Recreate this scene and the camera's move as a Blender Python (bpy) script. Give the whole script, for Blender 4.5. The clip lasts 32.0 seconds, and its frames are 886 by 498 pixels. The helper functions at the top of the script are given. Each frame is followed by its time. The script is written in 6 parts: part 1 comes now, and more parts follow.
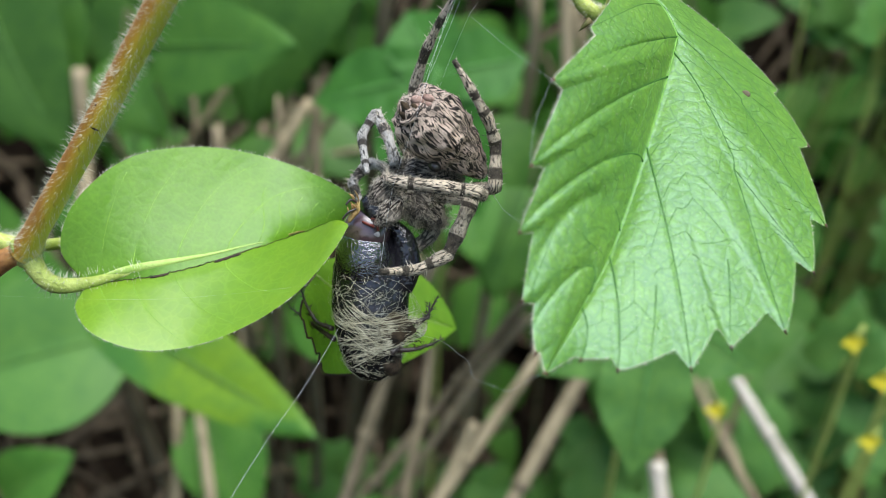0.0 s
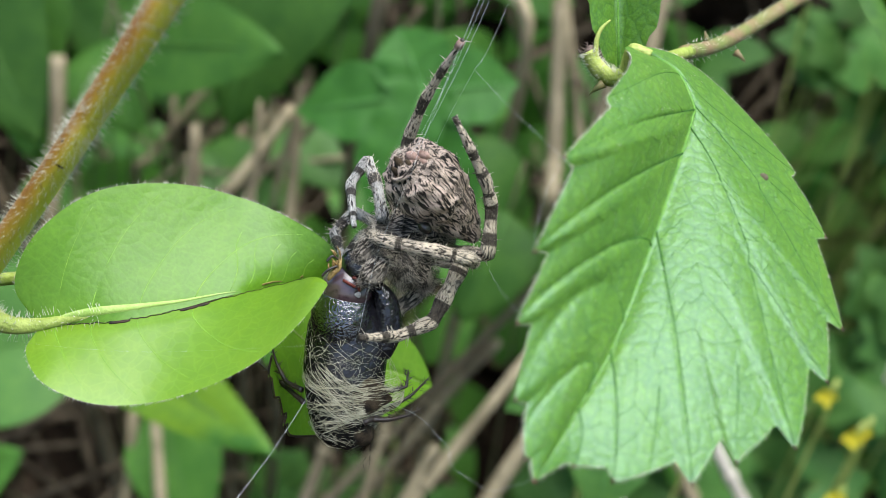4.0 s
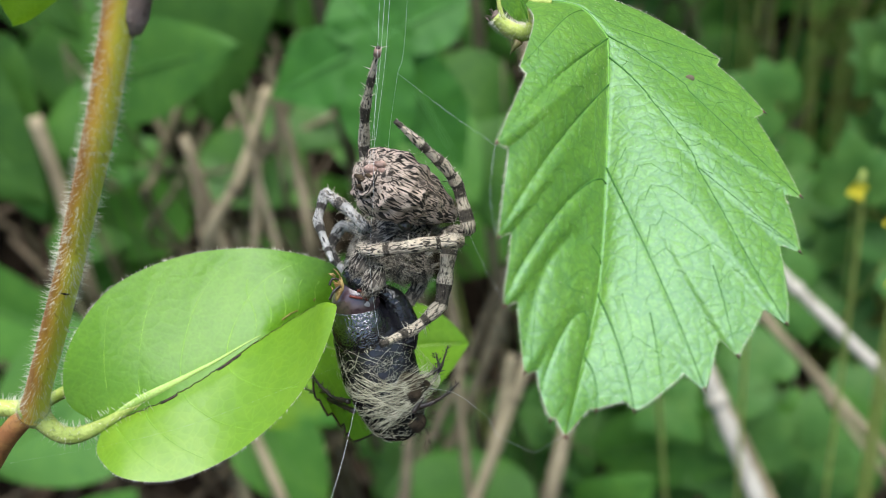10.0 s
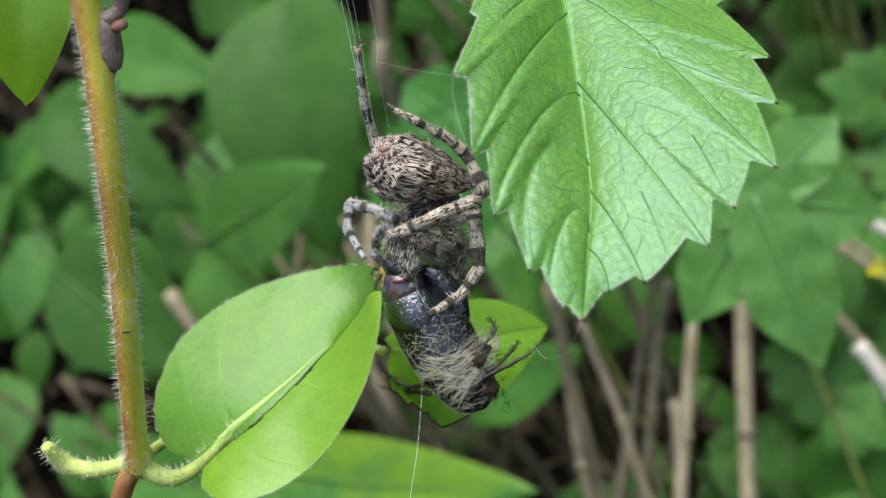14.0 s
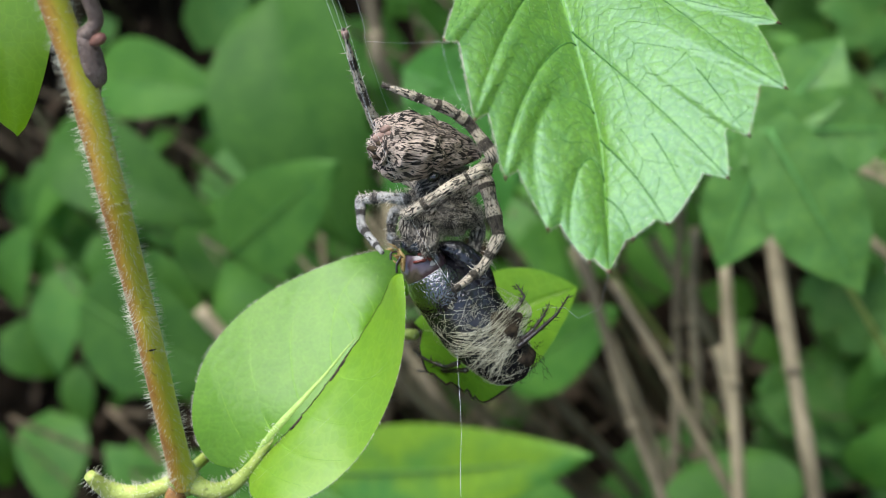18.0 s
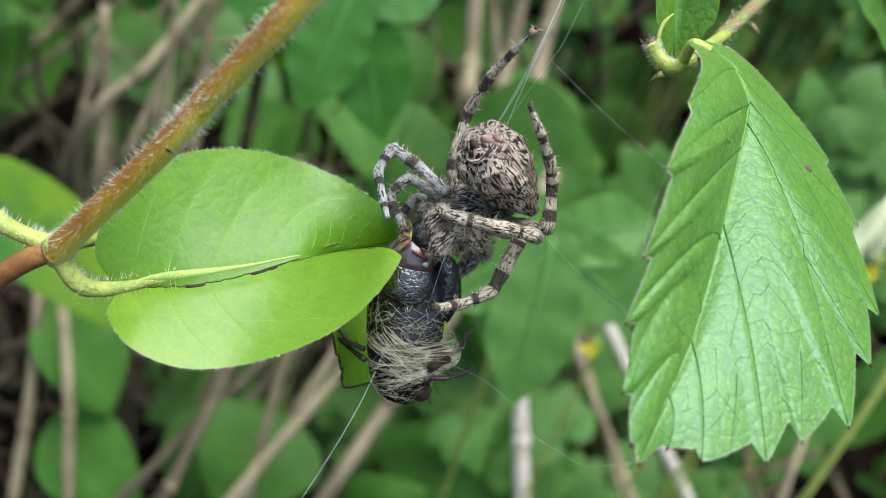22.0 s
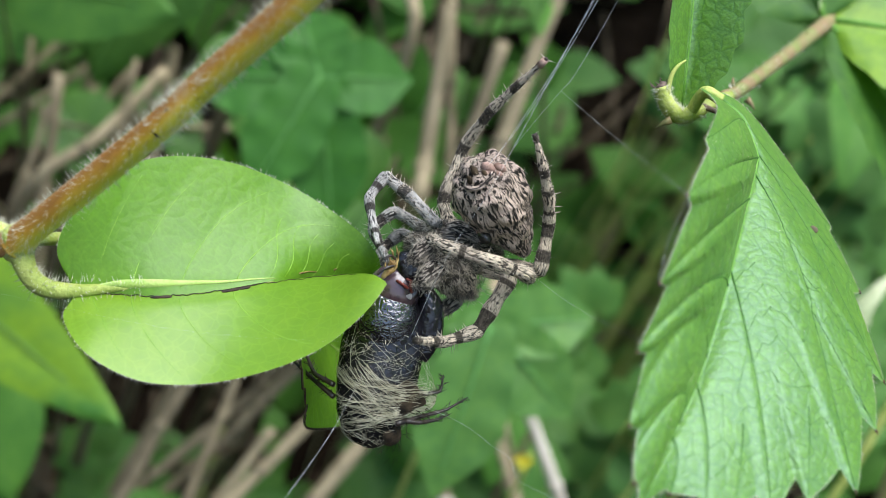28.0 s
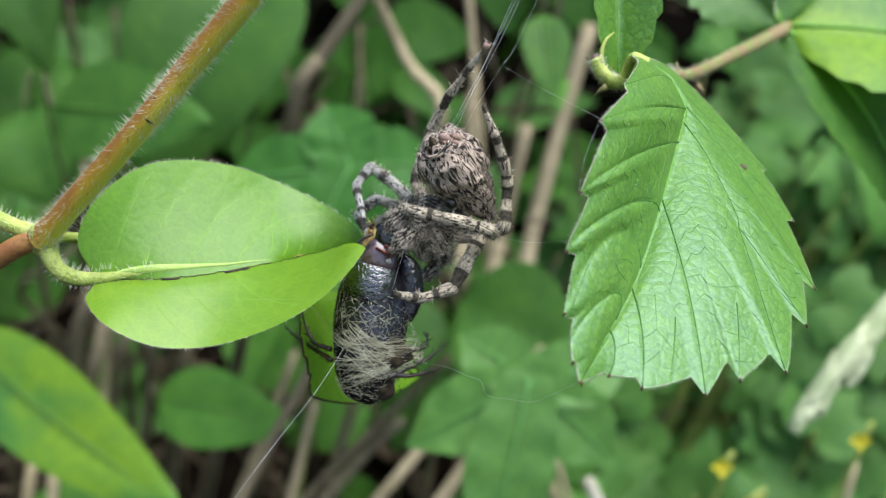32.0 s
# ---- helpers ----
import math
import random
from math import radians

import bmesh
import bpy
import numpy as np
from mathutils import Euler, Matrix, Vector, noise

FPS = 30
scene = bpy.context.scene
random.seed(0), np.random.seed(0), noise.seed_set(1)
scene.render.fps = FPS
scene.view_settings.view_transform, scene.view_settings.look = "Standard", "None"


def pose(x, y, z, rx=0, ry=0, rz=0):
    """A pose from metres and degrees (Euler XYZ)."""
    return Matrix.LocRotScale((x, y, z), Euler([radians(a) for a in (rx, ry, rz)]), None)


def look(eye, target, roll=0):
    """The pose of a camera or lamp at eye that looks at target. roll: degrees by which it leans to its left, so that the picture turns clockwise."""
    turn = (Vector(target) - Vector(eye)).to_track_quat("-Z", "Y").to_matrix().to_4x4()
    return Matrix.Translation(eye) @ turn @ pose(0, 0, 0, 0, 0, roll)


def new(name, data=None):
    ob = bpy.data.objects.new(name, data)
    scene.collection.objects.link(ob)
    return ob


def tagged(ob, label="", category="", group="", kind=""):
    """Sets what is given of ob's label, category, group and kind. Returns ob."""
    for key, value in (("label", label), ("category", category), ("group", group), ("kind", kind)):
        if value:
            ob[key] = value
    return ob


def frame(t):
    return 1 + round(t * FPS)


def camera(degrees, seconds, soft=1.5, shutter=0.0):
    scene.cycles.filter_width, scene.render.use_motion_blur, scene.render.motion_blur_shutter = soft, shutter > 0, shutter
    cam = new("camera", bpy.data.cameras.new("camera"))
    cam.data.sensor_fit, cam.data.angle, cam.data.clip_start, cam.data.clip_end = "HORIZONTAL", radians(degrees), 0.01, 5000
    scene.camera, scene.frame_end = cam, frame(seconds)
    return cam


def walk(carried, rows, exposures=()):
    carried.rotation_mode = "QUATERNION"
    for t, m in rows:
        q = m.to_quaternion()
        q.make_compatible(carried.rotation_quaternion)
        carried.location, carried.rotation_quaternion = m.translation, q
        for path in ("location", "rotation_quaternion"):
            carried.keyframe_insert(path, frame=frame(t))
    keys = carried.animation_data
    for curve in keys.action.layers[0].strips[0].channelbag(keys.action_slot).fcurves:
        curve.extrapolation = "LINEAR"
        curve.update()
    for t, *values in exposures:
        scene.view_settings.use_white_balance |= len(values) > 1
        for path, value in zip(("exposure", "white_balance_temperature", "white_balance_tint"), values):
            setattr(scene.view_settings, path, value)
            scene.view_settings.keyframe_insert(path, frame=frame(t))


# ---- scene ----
cam = camera(40.0, 32.0, soft=0.7)
cam.data.dof.use_dof = True
cam.data.dof.focus_distance = 0.111
cam.data.dof.aperture_fstop = 34.0
walk(cam, [
    (0, pose(0.01249, -0.09065, 0.49111, 64.103, -11.255, 13.443)),
    (0.5, pose(0.01104, -0.09176, 0.49158, 64.475, -13.211, 14.520)),
    (1, pose(0.01077, -0.09059, 0.49206, 64.382, -14.875, 14.822)),
    (1.5, pose(0.01072, -0.08946, 0.49177, 64.120, -16.288, 15.838)),
    (2, pose(0.00785, -0.08770, 0.49398, 63.522, -17.243, 15.866)),
    (2.5, pose(0.01001, -0.08799, 0.49267, 64.422, -17.509, 16.189)),
    (4.5, pose(0.00769, -0.08040, 0.49219, 63.695, -14.226, 12.868)),
    (5, pose(0.00720, -0.08025, 0.49418, 62.750, -12.442, 11.811)),
    (5.5, pose(0.00701, -0.07934, 0.49463, 62.054, -9.951, 10.152)),
    (6, pose(0.01052, -0.07781, 0.49598, 61.238, -6.174, 7.771)),
    (6.5, pose(0.01240, -0.07850, 0.49675, 60.469, -3.571, 6.699)),
    (7, pose(0.01303, -0.07944, 0.49750, 60.076, -1.887, 7.174)),
    (7.5, pose(0.01154, -0.08137, 0.49989, 60.021, -0.268, 7.341)),
    (8, pose(0.01239, -0.08265, 0.50003, 59.664, 1.165, 7.073)),
    (8.5, pose(0.01265, -0.08467, 0.50149, 59.400, 2.613, 6.545)),
    (9, pose(0.01160, -0.08438, 0.50180, 59.350, 3.579, 6.080)),
    (9.5, pose(0.01216, -0.08382, 0.50301, 59.844, 3.913, 6.063)),
    (10, pose(0.01240, -0.08419, 0.50256, 60.573, 2.364, 6.579)),
    (10.5, pose(0.01250, -0.08856, 0.50181, 61.763, -1.350, 8.045)),
    (11, pose(0.01183, -0.09232, 0.49924, 62.007, -4.221, 8.990)),
    (11.5, pose(0.01105, -0.09371, 0.49597, 62.890, -5.730, 9.273)),
    (12, pose(0.01715, -0.09398, 0.49187, 64.866, -0.788, 10.112)),
    (12.5, pose(0.02052, -0.09448, 0.48993, 66.343, 5.034, 9.365)),
    (13, pose(0.02449, -0.09389, 0.48835, 66.732, 9.221, 8.954)),
    (13.5, pose(0.02313, -0.09333, 0.48763, 66.885, 13.850, 8.359)),
    (14, pose(0.02397, -0.09437, 0.48974, 66.274, 18.933, 6.638)),
    (14.5, pose(0.02648, -0.09484, 0.48848, 65.515, 22.164, 5.075)),
    (16.5, pose(0.02781, -0.09178, 0.48571, 64.112, 26.370, 3.379)),
    (17, pose(0.02743, -0.09177, 0.48652, 64.178, 26.601, 3.539)),
    (17.5, pose(0.02647, -0.09160, 0.48657, 64.354, 26.737, 3.750)),
    (18, pose(0.02373, -0.09239, 0.48781, 64.522, 26.663, 4.209)),
    (18.5, pose(0.01976, -0.08991, 0.48815, 64.374, 24.022, 4.198)),
    (19, pose(0.01351, -0.08665, 0.49095, 62.505, 14.626, 2.476)),
    (19.5, pose(0.00842, -0.08754, 0.49748, 62.265, 7.624, 2.116)),
    (20, pose(0.00344, -0.08946, 0.49758, 62.574, -0.283, 4.668)),
    (20.5, pose(-0.00054, -0.08558, 0.49598, 61.301, -6.877, 6.111)),
    (21, pose(-0.00450, -0.08820, 0.49849, 61.806, -11.606, 6.296)),
    (21.5, pose(-0.00835, -0.08760, 0.49986, 60.681, -17.441, 7.833)),
    (22, pose(-0.01194, -0.08752, 0.49796, 59.514, -19.777, 8.781)),
    (22.5, pose(-0.01590, -0.08763, 0.49910, 59.644, -21.660, 7.382)),
    (23, pose(-0.01871, -0.08762, 0.49743, 59.463, -23.588, 7.296)),
    (23.5, pose(-0.02063, -0.08783, 0.49691, 59.685, -25.414, 6.919)),
    (24, pose(-0.02325, -0.08443, 0.49568, 58.704, -27.560, 7.459)),
    (24.5, pose(-0.02524, -0.08361, 0.49667, 58.089, -29.386, 7.462)),
    (26.5, pose(-0.03121, -0.07880, 0.49137, 56.417, -32.773, 6.720)),
    (27, pose(-0.02519, -0.08109, 0.49376, 61.013, -29.579, 5.708)),
    (27.5, pose(-0.02066, -0.08388, 0.48841, 65.041, -27.181, 5.653)),
    (28, pose(-0.01330, -0.08603, 0.48607, 65.785, -25.689, 7.884)),
    (28.5, pose(-0.01274, -0.09073, 0.48206, 68.823, -25.876, 6.613)),
    (29, pose(-0.00642, -0.09569, 0.47864, 71.071, -25.334, 8.542)),
    (29.5, pose(-0.00056, -0.09922, 0.48112, 71.269, -23.662, 10.530)),
    (30, pose(-0.00248, -0.09999, 0.48393, 70.268, -23.480, 9.797)),
    (30.5, pose(-0.00388, -0.10171, 0.48457, 69.388, -22.628, 8.481)),
    (31, pose(-0.00210, -0.10291, 0.48398, 70.187, -21.309, 8.851)),
    (31.5, pose(-0.00094, -0.10231, 0.48338, 70.485, -20.125, 8.688)),
    (32, pose(0.00086, -0.10243, 0.48126, 71.182, -19.586, 8.884)),
])

# ---- light ----
world = bpy.data.worlds.new("sky")
scene.world = world
world.use_nodes = True
wt = world.node_tree
sky = wt.nodes.new("ShaderNodeTexSky")
sky.sky_type = "NISHITA"
sky.sun_disc = False
sky.sun_elevation = radians(75)
sky.sun_rotation = radians(200)
sky.air_density, sky.dust_density, sky.ozone_density = 1.0, 1.2, 1.0
wt.links.new(sky.outputs["Color"], wt.nodes["Background"].inputs["Color"])
wt.nodes["Background"].inputs["Strength"].default_value = 0.14
sun_data = bpy.data.lights.new("sun", "SUN")
sun_data.energy, sun_data.angle, sun_data.color = 3.5, radians(55), (0.97, 0.985, 1.0)
sun = new("sun", sun_data)
sun.matrix_world = look((0.08, -0.15, 1.45), (0, 0, 0.45))
scene.view_settings.exposure = 1.0

# ---- the plan: centimetres to the right, up and away from the spider's hanging place ----
TILT = pose(0, 0, 0.45, -18, 0, 0)


def at(u, v, d):
    return TILT @ (Vector((u, d, v)) * 0.01)


def ats(*pts):
    return [at(*p) for p in pts]


# ---- materials ----
def nodes_of(name):
    m = bpy.data.materials.new(name)
    m.use_nodes = True
    nt = m.node_tree
    return m, nt, nt.nodes["Principled BSDF"]


def add(nt, kind, **values):
    n = nt.nodes.new(kind)
    for k, v in values.items():
        n.inputs[k.replace("_", " ")].default_value = v
    return n


def ramp(nt, source, stops):
    n = nt.nodes.new("ShaderNodeValToRGB")
    while len(n.color_ramp.elements) < len(stops):
        n.color_ramp.elements.new(0.5)
    for el, (p, c) in zip(n.color_ramp.elements, stops):
        el.position, el.color = p, (*c, 1)
    nt.links.new(source, n.inputs["Fac"])
    return n


def coords(nt, scale=(1, 1, 1)):
    tc = nt.nodes.new("ShaderNodeTexCoord")
    mp = nt.nodes.new("ShaderNodeMapping")
    mp.inputs["Scale"].default_value = scale
    nt.links.new(tc.outputs["Object"], mp.inputs["Vector"])
    return mp.outputs["Vector"]


def mixed(nt, a, b, fac, blend="MIX"):
    n = nt.nodes.new("ShaderNodeMix")
    n.data_type, n.blend_type = "RGBA", blend
    for sock, v in ((n.inputs["Factor"], fac), (n.inputs[6], a), (n.inputs[7], b)):
        if isinstance(v, bpy.types.NodeSocket):
            nt.links.new(v, sock)
        else:
            sock.default_value = v if isinstance(v, float) else (*v, 1)
    return n.outputs[2]


def bumped(nt, bsdf, height, strength, distance):
    n = add(nt, "ShaderNodeBump", Strength=strength, Distance=distance)
    nt.links.new(height, n.inputs["Height"])
    nt.links.new(n.outputs["Normal"], bsdf.inputs["Normal"])
    return n


def leaf_material(name, low, high, rough=0.45, through_light=0.35, cell=420, relief=0.5, shine=0.4, hue_by_object=0.0, net=0.2, fuzz=0.0, mottle=1.0, net_tone=None, patch_scale=90.0, blend=(0.3, 0.7), grain=1400.0, grit=0.0):
    m, nt, b = nodes_of(name)
    b.inputs["Sheen Weight"].default_value, b.inputs["Sheen Roughness"].default_value = fuzz, 0.4
    v = coords(nt)
    big = add(nt, "ShaderNodeTexNoise", Scale=patch_scale, Detail=4.0)
    fine = add(nt, "ShaderNodeTexNoise", Scale=grain, Detail=3.0)
    cells = add(nt, "ShaderNodeTexVoronoi", Scale=float(cell))
    cells.feature = "DISTANCE_TO_EDGE"
    warp = add(nt, "ShaderNodeTexNoise", Scale=260.0, Detail=2.0)
    nt.links.new(v, warp.inputs["Vector"])
    shift = nt.nodes.new("ShaderNodeVectorMath")
    shift.operation = "MULTIPLY_ADD"
    shift.inputs[1].default_value = (0.0016, 0.0016, 0.0016)
    nt.links.new(warp.outputs["Color"], shift.inputs[0])
    nt.links.new(v, shift.inputs[2])
    nt.links.new(shift.outputs[0], cells.inputs["Vector"])
    for n in (big, fine):
        nt.links.new(v, n.inputs["Vector"])
    col = ramp(nt, big.outputs["Fac"], ((blend[0], low), (blend[1], high))).outputs["Color"]
    spots = add(nt, "ShaderNodeTexNoise", Scale=520.0, Detail=5.0, Roughness=0.65)
    nt.links.new(v, spots.inputs["Vector"])
    shade = ramp(nt, spots.outputs["Fac"], ((0.32, tuple(1 + mottle * c for c in (-0.28, -0.2, -0.2))), (0.68, tuple(1 + mottle * c for c in (0.22, 0.12, 0.0))))).outputs["Color"]
    col = mixed(nt, col, shade, 1.0, "MULTIPLY")
    if grit:
        col = mixed(nt, col, ramp(nt, fine.outputs["Fac"], ((0.35, (1 - grit, 1 - grit, 1 - grit)), (0.65, (1 + grit, 1 + grit, 1 + grit)))).outputs["Color"], 1.0, "MULTIPLY")
    vein = ramp(nt, cells.outputs["Distance"], ((0.0, (1, 1, 1)), (0.09, (0, 0, 0)))).outputs["Color"]
    col = mixed(nt, col, net_tone or tuple(min(1, c * 1.5 + 0.02) for c in high), add_mul(nt, vein, net))
    if hue_by_object:
        info = nt.nodes.new("ShaderNodeObjectInfo")
        hs = nt.nodes.new("ShaderNodeHueSaturation")
        rng = add(nt, "ShaderNodeMapRange")
        rng.inputs["To Min"].default_value, rng.inputs["To Max"].default_value = 1 - hue_by_object, 1 + hue_by_object
        nt.links.new(info.outputs["Random"], rng.inputs["Value"])
        nt.links.new(rng.outputs[0], hs.inputs["Value"])
        nt.links.new(col, hs.inputs["Color"])
        col = hs.outputs["Color"]
    nt.links.new(col, b.inputs["Base Color"])
    b.inputs["Roughness"].default_value = rough
    b.inputs["Specular IOR Level"].default_value = shine
    h = nt.nodes.new("ShaderNodeMath")
    h.operation = "MULTIPLY_ADD"
    h.inputs[1].default_value = 1.0
    nt.links.new(fine.outputs["Fac"], h.inputs[0])
    sm = ramp(nt, cells.outputs["Distance"], ((0.0, (0, 0, 0)), (0.35, (1, 1, 1)))).outputs["Color"]
    nt.links.new(sm, h.inputs[2])
    bumped(nt, b, h.outputs[0], relief, 0.00025)
    tr = nt.nodes.new("ShaderNodeBsdfTranslucent")
    nt.links.new(mixed(nt, col, (0.95, 1.0, 0.35), 1.0, "MULTIPLY"), tr.inputs["Color"])
    mx = nt.nodes.new("ShaderNodeMixShader")
    mx.inputs[0].default_value = through_light
    nt.links.new(b.outputs[0], mx.inputs[1])
    nt.links.new(tr.outputs[0], mx.inputs[2])
    nt.links.new(mx.outputs[0], nt.nodes["Material Output"].inputs["Surface"])
    return m


def add_mul(nt, sock, k):
    n = nt.nodes.new("ShaderNodeMath")
    n.operation, n.inputs[1].default_value = "MULTIPLY", k
    nt.links.new(sock, n.inputs[0])
    return n.outputs[0]


def plain_material(name, low, high, scale, rough=0.6, relief=0.3, depth=0.0002, stretch=(1, 1, 1), shine=0.3, detail=5.0, hue_by_object=0.0, mid=(0.35, 0.65)):
    m, nt, b = nodes_of(name)
    v = coords(nt, stretch)
    n1 = add(nt, "ShaderNodeTexNoise", Scale=float(scale), Detail=detail)
    n2 = add(nt, "ShaderNodeTexNoise", Scale=float(scale) * 7, Detail=3.0)
    for n in (n1, n2):
        nt.links.new(v, n.inputs["Vector"])
    col = ramp(nt, n1.outputs["Fac"], ((mid[0], low), (mid[1], high))).outputs["Color"]
    col = mixed(nt, col, tuple(c * 0.6 for c in low), ramp(nt, n2.outputs["Fac"], ((0.5, (0, 0, 0)), (0.75, (0.7, 0.7, 0.7)))).outputs["Color"])
    if hue_by_object:
        info = nt.nodes.new("ShaderNodeObjectInfo")
        hs = nt.nodes.new("ShaderNodeHueSaturation")
        rng = add(nt, "ShaderNodeMapRange")
        rng.inputs["To Min"].default_value, rng.inputs["To Max"].default_value = 1 - hue_by_object, 1 + hue_by_object
        nt.links.new(info.outputs["Random"], rng.inputs["Value"])
        nt.links.new(rng.outputs[0], hs.inputs["Value"])
        nt.links.new(col, hs.inputs["Color"])
        col = hs.outputs["Color"]
    nt.links.new(col, b.inputs["Base Color"])
    b.inputs["Roughness"].default_value = rough
    b.inputs["Specular IOR Level"].default_value = shine
    bumped(nt, b, n2.outputs["Fac"], relief, depth)
    return m


HONEYSUCKLE = leaf_material("honeysuckle_leaf", (0.105, 0.265, 0.01), (0.15, 0.325, 0.016), rough=0.4, cell=700, relief=0.08, through_light=0.34, net=0.1, grain=3000.0, grit=0.06, shine=0.55, mottle=0.4)
# paler, yellower copy of the leaf green: the backlight is in the colour
HONEY_LIT = leaf_material("lit_honeysuckle_leaf", (0.165, 0.34, 0.016), (0.215, 0.395, 0.022), rough=0.4, cell=900, relief=0.055, through_light=0.4, net=0.12, shine=0.7, mottle=0.4)
# green raised for the chewed leaf, standing in for light shining through it
HONEY_GREEN = leaf_material("green_honeysuckle_leaf", (0.16, 0.36, 0.02), (0.21, 0.42, 0.025), rough=0.45, cell=500, relief=0.08, through_light=0.5, net=0.15, shine=0.5, mottle=0.5)
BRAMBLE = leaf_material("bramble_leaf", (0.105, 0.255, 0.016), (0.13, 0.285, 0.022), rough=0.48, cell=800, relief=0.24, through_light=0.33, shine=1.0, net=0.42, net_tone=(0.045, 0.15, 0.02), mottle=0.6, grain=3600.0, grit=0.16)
BRAMBLE.node_tree.nodes["Principled BSDF"].inputs["Coat Weight"].default_value = 0.27
# gloss tinted bluish, so the sky's colour is painted into the sheen
BRAMBLE.node_tree.nodes["Principled BSDF"].inputs["Specular Tint"].default_value = (0.68, 0.94, 1.0, 1)
BRAMBLE.node_tree.nodes["Principled BSDF"].inputs["Coat Roughness"].default_value = 0.55
BRAMBLE_VEIN = plain_material("bramble_vein", (0.1, 0.26, 0.03), (0.14, 0.3, 0.05), 900, rough=0.6, shine=0.2)
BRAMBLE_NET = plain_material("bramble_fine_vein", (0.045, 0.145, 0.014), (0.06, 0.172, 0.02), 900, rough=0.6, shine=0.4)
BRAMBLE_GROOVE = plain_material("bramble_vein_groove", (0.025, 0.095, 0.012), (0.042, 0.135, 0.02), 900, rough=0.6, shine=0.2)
HONEY_SIDE = plain_material("honeysuckle_side_vein", (0.16, 0.34, 0.025), (0.22, 0.4, 0.035), 900, rough=0.5)
HONEY_VEIN = plain_material("honeysuckle_vein", (0.29, 0.43, 0.08), (0.35, 0.48, 0.12), 500, rough=0.5)
TEETH = plain_material("tooth_tip", (0.13, 0.05, 0.04), (0.24, 0.12, 0.08), 900)
SCAR = plain_material("healed_scar", (0.16, 0.12, 0.03), (0.3, 0.24, 0.06), 1500)
CRACK = plain_material("dead_edge", (0.01, 0.007, 0.005), (0.05, 0.026, 0.012), 1500)
# far leaves come in a shaded tone and, next, a lit one
FAR_LEAF = leaf_material("shaded_leaf", (0.054, 0.162, 0.024), (0.088, 0.222, 0.034), rough=0.55, cell=160, relief=0.15, through_light=0.42, shine=0.22, hue_by_object=0.35, net=0.05)
FAR_LIGHT = leaf_material("lit_far_leaf", (0.075, 0.23, 0.034), (0.185, 0.35, 0.018), rough=0.45, cell=160, relief=0.15, through_light=0.4, hue_by_object=0.1, net=0.05, patch_scale=38.0, blend=(0.38, 0.56))
HOP_LEAF = leaf_material("palmate_leaf", (0.075, 0.2, 0.034), (0.105, 0.25, 0.043), rough=0.5, shine=0.4, cell=200, relief=0.15, through_light=0.35, hue_by_object=0.1, net=0.04)
# palmate green again, darkened in the colour for the leaf in shade
HOP_DARK = leaf_material("shaded_palmate_leaf", (0.032, 0.13, 0.016), (0.05, 0.175, 0.022), rough=0.55, shine=0.25, cell=200, relief=0.15, through_light=0.35, net=0.04)
HOP_VEIN = plain_material("palmate_vein", (0.07, 0.21, 0.04), (0.1, 0.26, 0.06), 500, rough=0.6)
WEED = leaf_material("weed_leaf", (0.06, 0.175, 0.032), (0.098, 0.225, 0.044), rough=0.55, shine=0.25, net=0.05, cell=220, relief=0.15, through_light=0.35, hue_by_object=0.2)


def two_sided_bark():
    """Orange-brown on one flank, yellow on the other."""
    m, nt, b = nodes_of("vine_bark")
    flank = nt.nodes.new("ShaderNodeAttribute")
    flank.attribute_name = "grain"
    sep = nt.nodes.new("ShaderNodeSeparateXYZ")
    nt.links.new(flank.outputs["Vector"], sep.inputs[0])
    v = coords(nt, (1, 1, 0.35))
    n1 = add(nt, "ShaderNodeTexNoise", Scale=380.0, Detail=5.0)
    n2 = add(nt, "ShaderNodeTexNoise", Scale=2600.0, Detail=3.0)
    for n in (n1, n2):
        nt.links.new(v, n.inputs["Vector"])
    k = nt.nodes.new("ShaderNodeMath")
    k.operation = "MULTIPLY_ADD"
    k.inputs[1].default_value = 1.5
    nt.links.new(n1.outputs["Fac"], k.inputs[0])
    nt.links.new(sep.outputs["X"], k.inputs[2])
    tone = ramp(nt, add_mul(nt, k.outputs[0], 0.5), ((0.08, (0.28, 0.125, 0.022)), (0.3, (0.42, 0.225, 0.024)), (0.48, (0.5, 0.35, 0.03)), (0.72, (0.47, 0.46, 0.035))))
    col = mixed(nt, tone.outputs["Color"], (0.1, 0.045, 0.02), ramp(nt, n2.outputs["Fac"], ((0.6, (0, 0, 0)), (0.74, (0.45, 0.45, 0.45)))).outputs["Color"])
    nt.links.new(col, b.inputs["Base Color"])
    b.inputs["Roughness"].default_value = 0.5
    bumped(nt, b, n2.outputs["Fac"], 0.4, 0.0002)
    return m


STEM = two_sided_bark()
# dark copy of the stem colour for far sprigs, shade painted in
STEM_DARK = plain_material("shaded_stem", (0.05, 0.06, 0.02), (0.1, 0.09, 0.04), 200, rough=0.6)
STEM_YOUNG = plain_material("young_stem", (0.26, 0.33, 0.06), (0.42, 0.47, 0.12), 420, rough=0.55, relief=0.6)
STEM_RED = plain_material("red_stem", (0.24, 0.1, 0.035), (0.38, 0.2, 0.06), 300, rough=0.5)
CANE = plain_material("bramble_cane", (0.18, 0.22, 0.06), (0.25, 0.16, 0.09), 240, rough=0.5)
HAIR = plain_material("plant_hair", (0.55, 0.54, 0.4), (0.68, 0.66, 0.5), 900, rough=0.4)
